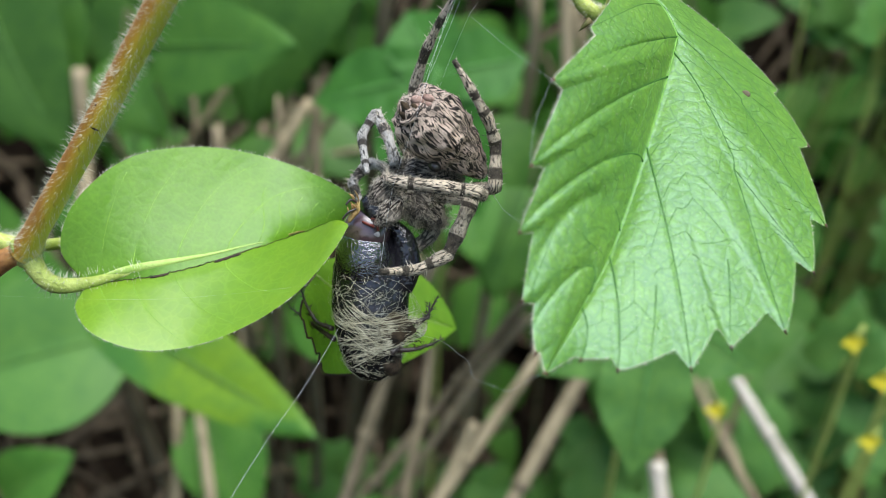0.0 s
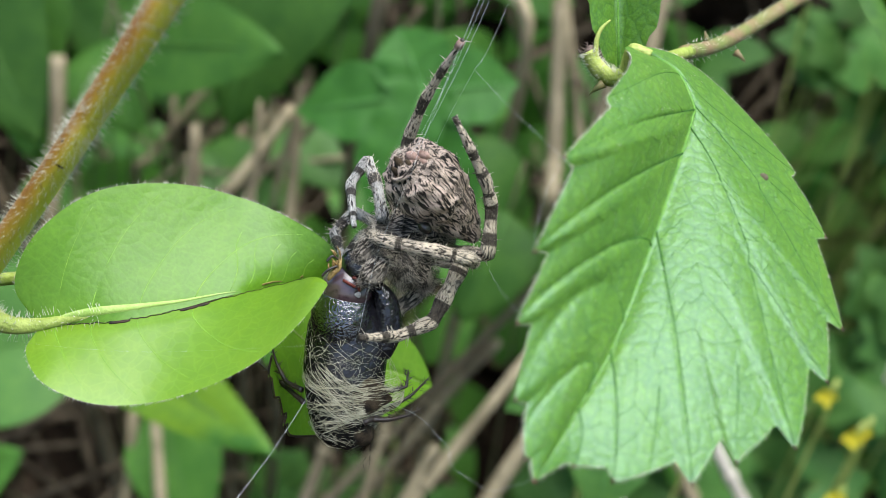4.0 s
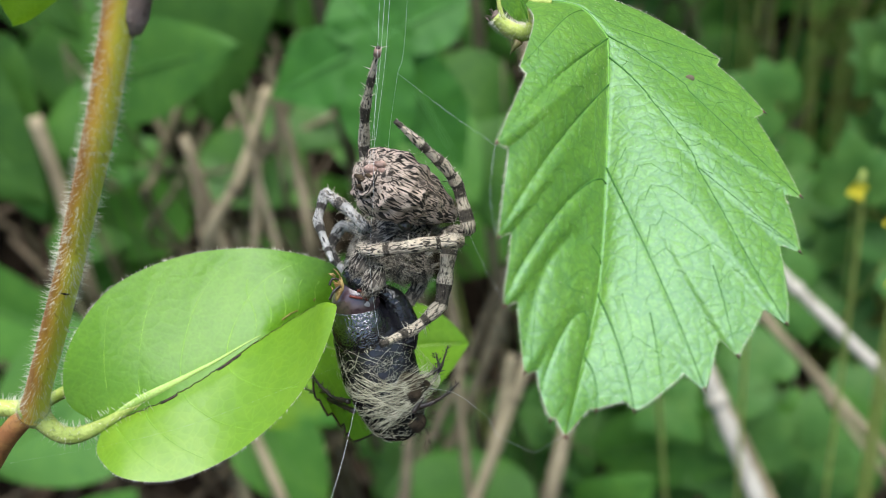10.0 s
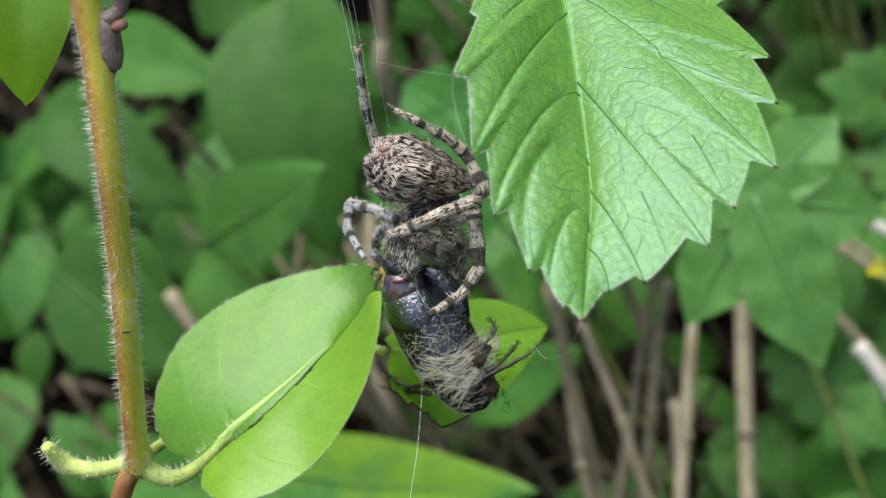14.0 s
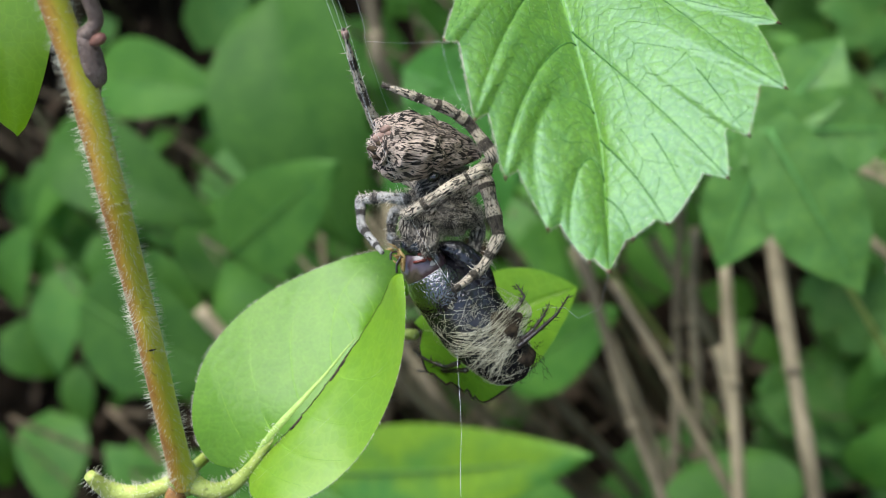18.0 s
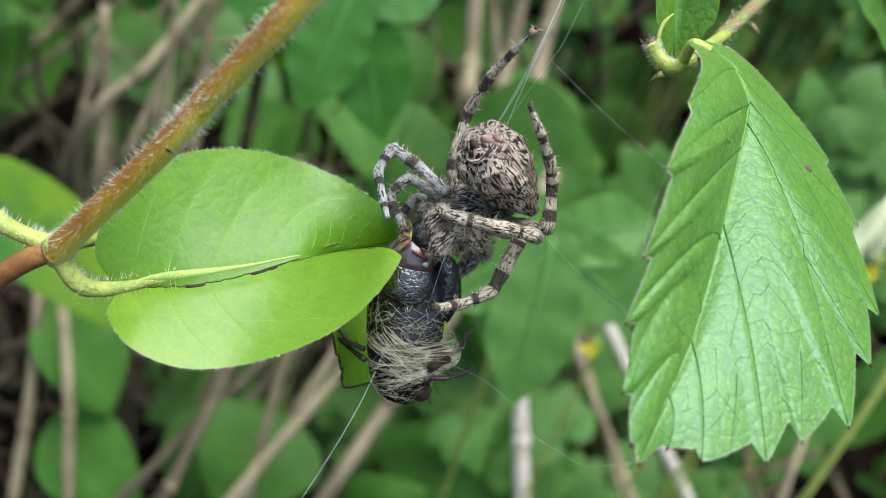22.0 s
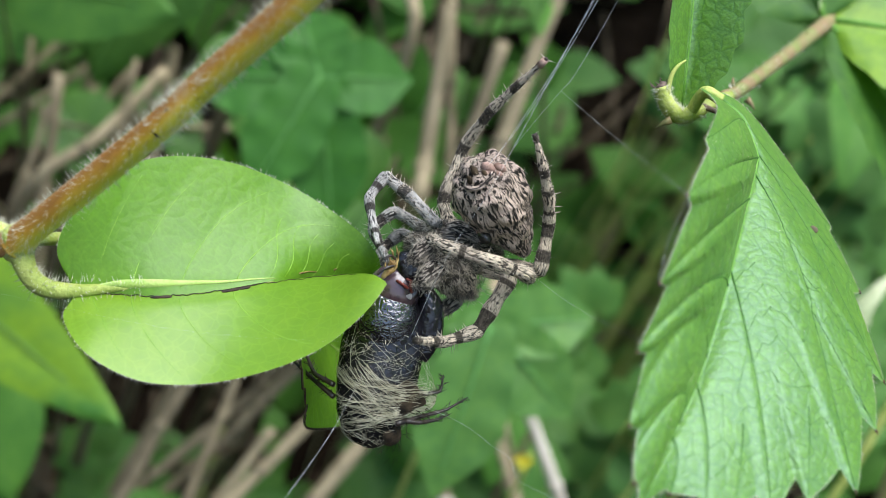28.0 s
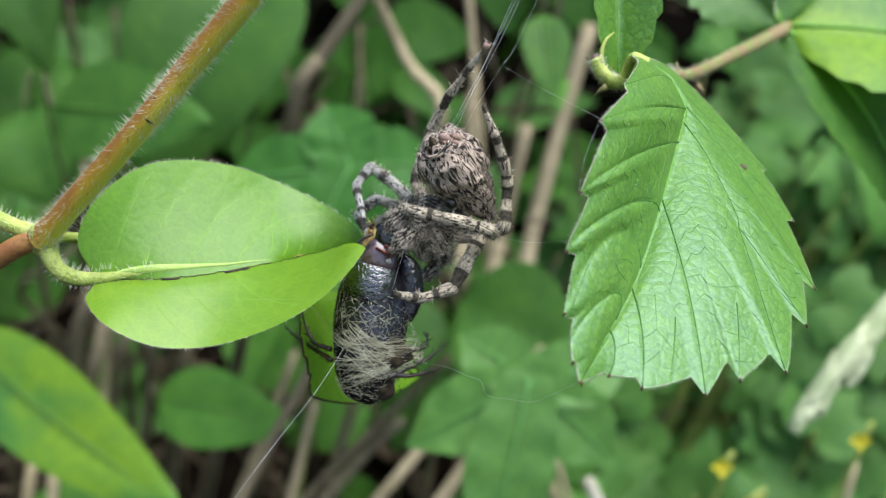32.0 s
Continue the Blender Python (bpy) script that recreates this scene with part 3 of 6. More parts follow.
def bramble():
    table = (
        (0.0, (0.65, 2.39, 1.58), (0.68, 2.42, 1.62), (0.62, 2.36, 1.5)),
        (0.1, (1.08, 2.34, 1.66), (1.12, 2.47, 1.95), (0.72, 2.22, 1.0)),
        (0.2, (1.33, 2.1, 1.5), (1.75, 2.25, 2.15), (0.64, 1.86, 0.4)),
        (0.3, (1.36, 1.98, 1.4), (2.4, 1.85, 2.0), (0.58, 1.6, -0.05)),
        (0.38, (1.365, 1.9, 1.33), (2.77, 1.4, 1.55), (0.52, 1.34, -0.52)),
        (0.46, (1.37, 1.82, 1.27), (2.99, 0.77, 0.68), (0.53, 1.12, -0.64)),
        (0.54, (1.37, 1.72, 1.18), (2.93, 0.39, 0.23), (0.545, 0.9, -0.76)),
        (0.62, (1.37, 1.55, 1.03), (2.77, -0.07, -0.32), (0.56, 0.68, -0.87)),
        (0.69, (1.365, 1.25, 0.74), (2.38, -0.27, -0.55), (0.59, 0.43, -0.93)),
        (0.76, (1.36, 0.97, 0.47), (2.12, -0.48, -0.73), (0.62, 0.19, -0.98)),
        (0.82, (1.34, 0.5, 0.05), (1.84, -0.55, -0.83), (0.78, -0.28, -1.09)),
        (0.88, (1.3, 0.1, -0.32), (1.59, -0.6, -0.9), (0.87, -0.44, -1.12)),
        (0.94, (1.2, -0.3, -0.72), (1.31, -0.6, -0.9), (0.98, -0.6, -1.15)),
        (1.0, (1.09, -0.72, -1.15), (1.09, -0.72, -1.15), (1.09, -0.72, -1.15)),
    )
    right = (0.3, 0.38, 0.46, 0.54, 0.62, 0.69, 0.76, 0.88, 0.94, 1.0)
    left = (0.2, 0.38, 0.62, 0.76, 0.82, 0.94, 1.0)
    veins = {1: ((0.1, 0.3), (0.2, 0.46), (0.38, 0.62), (0.75, 0.76), (0.875, 0.88), (0.935, 0.94)), -1: ((0.12, 0.2), (0.23, 0.38), (0.57, 0.62), (0.77, 0.76), (0.845, 0.81), (0.92, 0.89))}
    bend = {1: lambda k: -0.012 * math.sin(math.pi * k), -1: lambda k: -0.05 * math.sin(math.pi * k) ** 0.8}
    leaf = EdgedLeaf(table, right, left, veins=veins, quilt=0.04, bend=bend, soft={1: 0.3, -1: 1.0})
    node = at(0.48, 2.19, 1.77)
    t = thing("bramble_shoot", at(3.4, 5.4, 8.8), "bramble shoot with one large toothed leaflet on a prickly cane", "bramble")
    sheet = part("leaflet", leaf.build(230, 26), BRAMBLE, t, "large bright green toothed leaflet, creased along its veins")
    g = Geo()
    leaf.vein(g, [(0.01 + 0.985 * i / 60, 0.0) for i in range(61)], 0.00014, 0.00006, -0.00003)
    part("midrib", g, BRAMBLE_VEIN, sheet)
    for side in (1, -1):
        for v in range(len(veins[side])):
            g = Geo()
            leaf.vein(g, [(leaf.vein_at(side, v, i / 24 * 0.98), side * i / 24 * 0.98) for i in range(25)], 0.0001 if v else 0.00005, 0.00005, 0.0)
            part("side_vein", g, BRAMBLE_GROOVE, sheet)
    for s0, w0, s1, w1 in ((0.565, 0.52, 0.54, 0.97), (0.66, 0.72, 0.69, 0.97), (0.8, 0.62, 0.82, 0.95), (0.37, 0.62, 0.38, 0.97)):
        g = Geo()
        leaf.vein(g, [(s0 + (s1 - s0) * i / 12 + bend[1](w0 + (w1 - w0) * i / 12), w0 + (w1 - w0) * i / 12) for i in range(13)], 0.00006, 0.00003, -0.00002)
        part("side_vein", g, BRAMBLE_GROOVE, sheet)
    g = Geo()
    for side in (1, -1):
        for v in range(len(veins[side]) - 1):
            a, b = veins[side][v][1], veins[side][v + 1][1]
            n = max(3, int((leaf.point(b, side) - leaf.point(b, 0.0)).length / 0.0021))
            deep = (leaf.point(b, side * 0.6) - leaf.point(a, side * 0.6)).length > 0.0035
            lanes = (0.36, 0.68) if deep else (0.5,)

            def run(p, q, thick):
                ph, path = rnd.uniform(0, 6), []
                for i in range(7):
                    f = i / 6
                    x = min(0.97, max(0.02, p[1] + (q[1] - p[1]) * f + 0.002 * math.sin(f * 4 + ph)))
                    path.append((max(0.02, min(0.995, leaf.vein_at(side, v, x) + (leaf.vein_at(side, v + 1, x) - leaf.vein_at(side, v, x)) * (p[0] + (q[0] - p[0]) * f))), side * x))
                leaf.vein(g, path, thick, thick * 0.8, 0.0)

            skew = 0.3 if side > 0 else 0.1
            rows = [[(0.0, skew + 0.06 + 0.9 * (k + rnd.uniform(-0.42, 0.42)) / n) for k in range(n)]]
            for f0 in lanes:
                rows.append([(f0 + rnd.uniform(-0.07, 0.07), skew * (1 - f0) + 0.06 + 0.9 * (k + 0.5 * (len(rows) % 2) + rnd.uniform(-0.42, 0.42)) / n) for k in range(n)])
            rows.append([(1.0, 0.06 + 0.9 * (k + rnd.uniform(-0.42, 0.42)) / n) for k in range(n)])
            for r0, r1 in zip(rows, rows[1:]):
                for p, q in zip(r0, r1):
                    if rnd.random() < 0.8 and max(p[1], q[1]) < 0.99:
                        run(p, q, rnd.uniform(0.000024, 0.00004))
            for r0 in rows[1:-1]:
                for p, q in zip(r0, r0[1:]):
                    if rnd.random() < (0.5 if side > 0 else 0.15) and max(p[1], q[1]) < 0.99:
                        run(p, q, rnd.uniform(0.000016, 0.00003))
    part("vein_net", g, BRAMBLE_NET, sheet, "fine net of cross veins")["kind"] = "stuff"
    g = Geo()
    for side, teeth in ((1, right), (-1, left)):
        for s in teeth[1:]:
            p = leaf.point(s, side)
            q = leaf.point(max(s - 0.004, 0), side * 0.93)
            g.spike(q.lerp(p, 0.8), p - q, 0.0005, 0.00016)
    part("tooth_tip", g, TEETH, sheet, "small reddish tips of the leaf teeth")
    g = Geo()
    for side in (1, -1):
        for _ in range(1500):
            s = rnd.uniform(0.05, 0.99)
            p, q = leaf.point(s, side * 0.99), leaf.point(s, side * 0.9)
            if (p - q).length > 1e-6:
                g.spike(p, (p - q).normalized() + jitter(0.6), rnd.uniform(0.0002, 0.0005), 0.000013)
    for _ in range(1100):
        p = leaf.point(rnd.uniform(0.1, 0.95), rnd.uniform(-0.95, 0.95))
        g.spike(p, at(0, 0, -1) - at(0, 0, 0) + jitter(0.008), rnd.uniform(0.00008, 0.0002), 0.000016)
    part("hairs", g, HAIR, sheet, "fine pale hairs")
    g = Geo()
    brown = leaf.point(0.36, 0.55)
    g.blob(brown, at(0, 0, -1) - at(0, 0, 0), 0.00006, 0.00042, 0.0003, n=12, rings=6, bump=0.0003)
    part("brown_spot", g, STRAW, sheet)
    # stub, stalks and cane
    pts = smooth_path(ats((1.2, 2.66, 3.1), (0.9, 2.38, 2.3), (0.74, 2.2, 1.88), (0.6, 2.1, 1.8), (0.45, 2.14, 1.76), (0.33, 2.25, 1.74)), 6)
    g = Geo().tube(pts, smooth_values([0.0006, 0.0006, 0.00065, 0.0008, 0.00075, 0.0006], 6), 12)
    part("stalk", g, STEM_YOUNG, t, "swollen yellow-green node with a withered stub")
    g = Geo()
    end = at(0.32, 2.26, 1.74)
    g.blob(end, at(-0.6, 0.5, 0) - at(0, 0, 0), 0.0003, 0.00065, 0.0006, n=14, rings=8, bump=0.0006)
    for k in range(16):
        g.spike(end + jitter(0.0006), at(-0.6, 0.5, 0) - at(0, 0, 0) + jitter(0.006), rnd.uniform(0.0003, 0.0008), 0.00007)
    part("withered_stub", g, BUD, t, "frayed brown end of a lost leaflet")
    part("stipule", Geo().tube(smooth_path(ats((0.42, 2.2, 1.72), (0.37, 2.34, 1.7), (0.37, 2.46, 1.7), (0.42, 2.56, 1.72)), 5), smooth_values([0.00022, 0.00022, 0.00018, 0.00008], 5), 8), STEM_YOUNG, t)
    part("stipule", Geo().tube(smooth_path(ats((0.78, 2.3, 2.0), (0.95, 2.3, 1.9), (1.08, 2.27, 1.86)), 5), smooth_values([0.0003, 0.0002, 0.00008], 5), 8), BUD, t)
    g = Geo()
    g.tube(smooth_path(ats((0.7, 2.16, 1.84), (0.68, 2.3, 1.72), (0.7, 2.38, 1.62), (0.85, 2.37, 1.61)), 6), 0.00055, 8)
    part("leaf_stalk", g, STEM_YOUNG, t)
    g = Geo()
    cane_pts = smooth_path(ats((1.14, 2.62, 3.0), (1.55, 3.0, 4.4), (2.3, 4.0, 6.4), (3.06, 5.05, 8.4), (4.2, 6.6, 11), (7, 9.0, 16), (12, 7.5, 22), (16, -6, 26), (18, -22, 30), (18.4, -33, 33)), 8)
    g.tube(cane_pts, smooth_values([0.0007, 0.0008, 0.0009, 0.0011, 0.0015, 0.0023, 0.0026, 0.003, 0.0032, 0.0034], 8), 10)
    part("cane", g, CANE, t, "brownish green prickly cane")
    g = Geo()
    fuzz_on_tube(g, cane_pts[:26], 0.001, 260, 0.0006, 0.00003)
    fuzz_on_tube(g, pts[8:], 0.0007, 700, 0.0006, 0.000025)
    part("hairs", g, HAIR, t)
    for p, way in ((at(1.36, 2.85, 3.9), (-0.5, -0.2, 1)), (at(1.7, 2.95, 4.6), (0.9, -0.2, -0.4)), (at(0.55, 2.03, 1.75), (-0.55, -0.1, -0.85)), (at(2.6, 4.4, 7.2), (-0.4, -0.4, 1))):
        g = Geo()
        q = p + Vector(way).normalized() * 0.0016
        g.tube([p, p.lerp(q, 0.5) + Vector((0, 0, 0.0001)), q], [0.00045, 0.00025, 0.00002], 8)
        part("prickle", g, CANE, t)
    # the leaflet above the node, seen along its fold
    face = (at(0, 0, -1) - at(0, 0, 0)).normalized()
    b, tp = at(0.64, 2.16, 2.0), at(-0.4, 4.7, 2.3)
    g = blade(Geo(), b, tp, 0.0085, Vector((0.3, -1, 0.1)), fold=1.1, curl=0.1, teeth=9, rows=40, cols=6)
    l2 = part("leaflet", g, BRAMBLE, t, "half-folded toothed leaflet above the node")
    part("midrib", midrib_of(Geo(), b, tp, 0.0085, Vector((0.3, -1, 0.1)), 0.1, 0.00016), BRAMBLE_VEIN, l2)
    for b, tp, w, fc, mat in (((3.1, 5.0, 8.3), (6.6, 3.3, 9.8), 0.042, (0.3, -0.5, 0.8), FAR_LEAF), ((3.1, 5.1, 8.4), (6.9, 6.0, 9.0), 0.036, (0.0, -0.6, 0.8), FAR_LIGHT), ((3.0, 5.05, 8.4), (1.3, 6.6, 9.2), 0.026, (-0.2, -0.8, 0.6), HOP_LEAF), ((2.9, 5.2, 8.4), (0.6, 5.6, 10.0), 0.02, (0, 0.8, 0.6), PALE_BUD)):
        l3 = part("leaflet", blade(Geo(), at(*b), at(*tp), w, Vector(fc), teeth=9, rows=30, cols=5), mat, t)
        part("midrib", midrib_of(Geo(), at(*b), at(*tp), w, Vector(fc), 0.15, 0.0005), BRAMBLE_VEIN, l3)


# ---- the honeysuckle vine with the split leaf ----
def honeysuckle():
    t = thing("honeysuckle_vine", at(-18, -33, 34), "hairy honeysuckle vine with a split yellow-green leaf by the spider", "honeysuckle")
    pts = smooth_path(ats((-18, -33, 34), (-15, -22, 24), (-9, -9, 9), (-5.6, -3.6, 2.0), (-4.5, -1.95, 1.05), (-4.02, -1.42, 0.9)), 8)
    part("old_stem", Geo().tube(pts, 0.00105, 12), STEM_RED, t, "reddish lower stem")
    up = smooth_path(ats((-4.02, -1.45, 0.92), (-3.87, -1.18, 0.74), (-3.22, 0.0, 0.05), (-3.0, 0.49, -0.15), (-2.6, 1.28, -0.58), (-2.38, 1.85, -0.78), (-2.15, 2.6, -0.98), (-1.8, 4.0, -1.5), (-1.2, 7.0, -3.0), (0.4, 10.5, -3.0)), 8)
    rad = smooth_values([0.0016, 0.0012, 0.00115, 0.00115, 0.0012, 0.0012, 0.0012, 0.0011, 0.001, 0.0006], 8)
    g = Geo().tube(up, rad, 14)
    across = at(1, -0.4, 0) - at(0, 0, 0)
    for i, v in enumerate(g.v):
        g.grain[i] = ((v - up[i // 14]).dot(across.normalized()) / rad[i // 14], 0.0, 0.0)
    stem = part("stem", g, STEM, t, "hairy orange-brown and yellow-green stem")
    g = Geo()
    fuzz_on_tube(g, up[:60], 0.00115, 3800, 0.001, 0.000022, lean=0.0)
    part("hairs", g, HAIR, stem, "pale bristly hairs")
    way = (at(-3.0, 0.49, -0.15) - at(-3.22, 0.0, 0.05)).normalized()
    toward = (at(0, 0, -1) - at(0, 0, 0)).normalized()
    c = at(-3.22, 0.0, 0.05)
    part("scar", Geo().blob(c + toward * 0.00075, way, 0.00022, 0.0008, 0.0005, up=toward, n=14, rings=8, bump=0.0002), CRACK, stem, "dark scar across the stem")
    for k in range(14):
        i = rnd.randrange(8, 44)
        p = up[i] + toward * 0.00112 + way.cross(toward) * rnd.uniform(-0.0005, 0.0003)
        part("speck", Geo().blob(p, way, rnd.uniform(0.0001, 0.0003), 0.00012, 0.00004, up=toward, n=8, rings=5), CRACK, stem)
    # leaf stalk and the opposite shoot
    part("node", Geo().blob(at(-4.0, -1.42, 0.92), at(0.2, 0.35, -0.2) - at(0, 0, 0), 0.0021, 0.0016, 0.0015, n=24, rings=16, bump=0.0003), STEM_YOUNG, t, "swollen yellow-green joint of the stem")
    st = smooth_path(ats((-4.02, -1.42, 0.92), (-3.85, -1.62, 0.93), (-3.68, -1.7, 0.98), (-3.46, -1.645, 1.09), (-3.2, -1.5, 1.2), (-2.96, -1.39, 1.26)), 6)
    part("leaf_stalk", Geo().tube(st, smooth_values([0.0012, 0.0009, 0.00085, 0.00065, 0.0004, 0.0001], 6), 10), STEM_YOUNG, t)
    sh = smooth_path(ats((-4.02, -1.42, 0.92), (-4.3, -1.44, 0.96), (-4.62, -1.42, 1.0), (-4.86, -1.28, 0.95), (-4.9, -1.02, 0.8)), 6)
    part("side_shoot", Geo().tube(sh, smooth_values([0.0011, 0.0008, 0.0009, 0.001, 0.0006], 6), 10), STEM_YOUNG, t, "short curled pale green shoot")
    g = Geo()
    fuzz_on_tube(g, st, 0.0009, 350, 0.0008, 0.00003, lean=0.0)
    fuzz_on_tube(g, sh, 0.0009, 350, 0.0008, 0.00003, lean=0.0)
    part("hairs", g, HAIR, t)
    # the split leaf
    table = (
        (0.0, (-3.45, -1.66, 1.1), (-3.42, -1.7, 1.06), (-3.5, -1.6, 1.12)),
        (0.06, (-3.36, -1.62, 1.13), (-3.4, -1.84, 0.9), (-3.72, -1.35, 1.0)),
        (0.18, (-3.15, -1.53, 1.17), (-3.06, -1.95, 0.62), (-3.72, -0.88, 1.1)),
        (0.36, (-2.8, -1.38, 1.22), (-2.6, -1.98, 0.66), (-3.46, -0.39, 1.52)),
        (0.55, (-2.4, -1.16, 1.45), (-2.15, -1.83, 0.8), (-2.9, -0.135, 1.97)),
        (0.72, (-2.0, -0.9, 1.75), (-1.7, -1.5, 0.85), (-2.24, -0.105, 2.36)),
        (0.86, (-1.74, -0.84, 2.12), (-1.35, -1.1, 0.88), (-1.61, -0.18, 2.36)),
        (0.95, (-1.5, -0.74, 2.35), (-1.15, -0.68, 1.02), (-1.3, -0.3, 2.35)),
        (1.0, (-1.25, -0.58, 2.45), (-1.09, -0.4, 1.18), (-1.18, -0.42, 2.35)),
    )
    inner = {0.72: (-2.0, -0.9, 1.72), 0.86: (-1.58, -0.62, 1.66), 0.95: (-1.27, -0.41, 1.33), 1.0: (-1.11, -0.39, 1.2)}
    lower_table = tuple((s, inner.get(s, m), r, l) for s, m, r, l in table)
    hb = {1: lambda k: 0.24 * k ** 1.3, -1: lambda k: 0.24 * k ** 1.3}
    hv = {1: (-0.2, -0.06, 0.1, 0.26, 0.43, 0.6), -1: (-0.2, -0.06, 0.1, 0.26, 0.43, 0.6)}
    upper = EdgedLeaf(table, (0.0, 1.0), (0.0, 1.0), notch=0.0, puff=-0.05, quilt=0.02, veins=hv, bend=hb, soft={1: 0.3, -1: 0.3})
    lower = EdgedLeaf(lower_table, (0.0, 1.0), (0.0, 1.0), notch=0.0, puff=0.03, quilt=0.02, veins=hv, bend=hb, soft={1: 0.3, -1: 0.3})
    top = part("leaf_half", upper.half(110, 26, -1), HONEYSUCKLE, t, "upper half of a glossy green oval leaf")
    # same leaf as the upper half, its stronger light painted into the base colour
    low = part("leaf_half", lower.half(110, 26, 1), HONEY_LIT, t, "lower half of the leaf, torn off along the midrib, in a lit yellow-green")
    g = Geo()
    rows = []
    for i in range(61):
        f = i / 60
        wide = 0.055 * (1 - f) ** 0.7 * (1 + 0.8 * math.exp(-((f - 0.35) / 0.25) ** 2)) * (0.7 + 0.3 * min(1, f * 5)) + 0.008
        rows.append([upper.point(0.72 * f, -0.02 - 0.04 * math.sin(f * 3) - wide * j / 6) + toward * (0.0002 * math.sin(math.pi * j / 6) ** 0.7 * (1 - 0.5 * f) - 0.00002) for j in range(7)])
    g.sheet(rows)
    part("midrib", g, HONEY_VEIN, top, "pale midrib")
    for half, ob, side in ((upper, top, -1), (lower, low, 1)):
        for s0 in (0.1, 0.26, 0.43, 0.6):
            g = Geo()
            half.vein(g, [(min(s0 + 0.24 * (i / 14) ** 1.3, 0.97), side * (0.05 + 0.85 * i / 14)) for i in range(15)], 0.00006, 0.00003, -0.00003)
            part("side_vein", g, HONEY_SIDE, ob)
    g = Geo()
    for i in range(5):
        upper.vein(g, [(0.7 + 0.05 * i + 0.01 * math.sin(j), -0.05 - 0.1 * j) for j in range(7)], 0.00005, 0.00003, -0.00002)
    part("vein_net", g, HONEY_SIDE, top)
    g = Geo()
    crack = [(0.02 + 0.9 * i / 119, 0.012 * math.sin(i * 0.7) * rnd.random() + 0.012 * rnd.random()) for i in range(120)]
    lower.vein(g, crack[:80], 0.00005, 0.00004, 0.00008)
    lower.vein(g, crack[79:], 0.00004, 0.00002, 0.00008)
    for s in (0.35, 0.38, 0.58, 0.6, 0.63):
        g.blob(lower.point(s, 0.02), lower.point(s + 0.03, 0.02) - lower.point(s, 0.02), 0.0006, 0.00018, 0.00015, n=8, rings=6)
    part("crack", g, CRACK, low, "dark ragged tear beside the midrib")
    for p, q in (((0.8, -0.12), (0.86, -0.2)), ((0.9, -0.3), (0.905, -0.33))):
        g = Geo()
        upper.vein(g, [p, ((p[0] + q[0]) / 2, (p[1] + q[1]) / 2 - 0.02), q], 0.00009, 0.00005, 0.00006)
        part("brown_mark", g, SCAR, top)
    g = Geo()
    for half, side in ((lower, 1), (upper, -1)):
        for _ in range(260):
            s = rnd.uniform(0.02, 0.99)
            p, q = half.point(s, side), half.point(s, side * 0.9)
            if (p - q).length > 1e-6:
                g.spike(p, (p - q).normalized() + jitter(0.5), rnd.uniform(0.0002, 0.00045), 0.00002)
    part("hairs", g, HAIR, low)
    # the chewed leaf behind the prey
    table = (
        (0.0, (-1.62, -1.22, 2.7), (-1.6, -1.3, 2.3), (-1.74, -1.12, 2.9)),
        (0.2, (-1.42, -1.38, 3.0), (-1.44, -1.5, 1.7), (-1.45, -1.02, 3.5)),
        (0.42, (-1.22, -1.52, 3.5), (-1.24, -1.86, 1.9), (-1.1, -1.06, 4.1)),
        (0.62, (-0.95, -1.63, 4.0), (-1.14, -2.08, 2.1), (-0.82, -1.14, 4.4)),
        (0.8, (-0.62, -1.67, 4.35), (-0.72, -2.12, 3.2), (-0.56, -1.32, 4.6)),
        (0.93, (-0.36, -1.72, 4.6), (-0.4, -1.95, 4.1), (-0.34, -1.56, 4.72)),
        (1.0, (-0.22, -1.75, 4.75), (-0.22, -1.76, 4.74), (-0.22, -1.74, 4.76)),
    )
    leaf2 = EdgedLeaf(table, (0.2, 0.31, 0.42, 0.5, 0.62), (0.0, 1.0), notch=0.06, puff=0.03, quilt=0.0)
    s2 = part("leaf", leaf2.build(60, 10), HONEY_GREEN, t, "chewed green leaf with dark ragged edges")
    g = Geo()
    leaf2.vein(g, [(i / 20, 0.0) for i in range(20)], 0.00014, 0.00005)
    part("midrib", g, HONEY_VEIN, s2)
    g = Geo()
    leaf2.vein(g, [(0.1 + 0.7 * i / 40, 0.99) for i in range(41)], 0.00012, 0.00012, 0.0)
    part("chewed_edge", g, CRACK, s2)
    pk = smooth_path(ats((-1.72, -1.22, 2.7), (-2.5, -1.1, 3.2), (-3.3, -1.2, 2.6), (-4.02, -1.42, 0.95)), 8)
    part("leaf_stalk", Geo().tube(pk, 0.0006, 8), STEM_YOUNG, t)
    # dry bud on the stem and a leaf above
    g = Geo().tube(smooth_path(ats((-2.03, 2.56, -0.96), (-2.06, 2.45, -0.92), (-2.14, 2.3, -0.85), (-2.18, 2.19, -0.8)), 5), smooth_values([0.0007, 0.00105, 0.00125, 0.0009], 5), 12)
    bud = part("broken_twig", g, BUD, t, "shrivelled grey-brown stub of a twig")
    g = Geo().tube(smooth_path(ats((-2.05, 2.55, -0.96), (-1.93, 2.56, -0.98), (-1.84, 2.62, -1.0), (-1.78, 2.8, -1.1), (-1.75, 3.1, -1.2)), 5), 0.00062, 10)
    part("tendril", g, BUD, bud)
    part("red_bud", Geo().blob(at(-1.92, 2.46, -1.0), at(0.3, 0.05, 0) - at(0, 0, 0), 0.0008, 0.0005, 0.0005, n=10, rings=8, bump=0.0003), TEETH, bud)
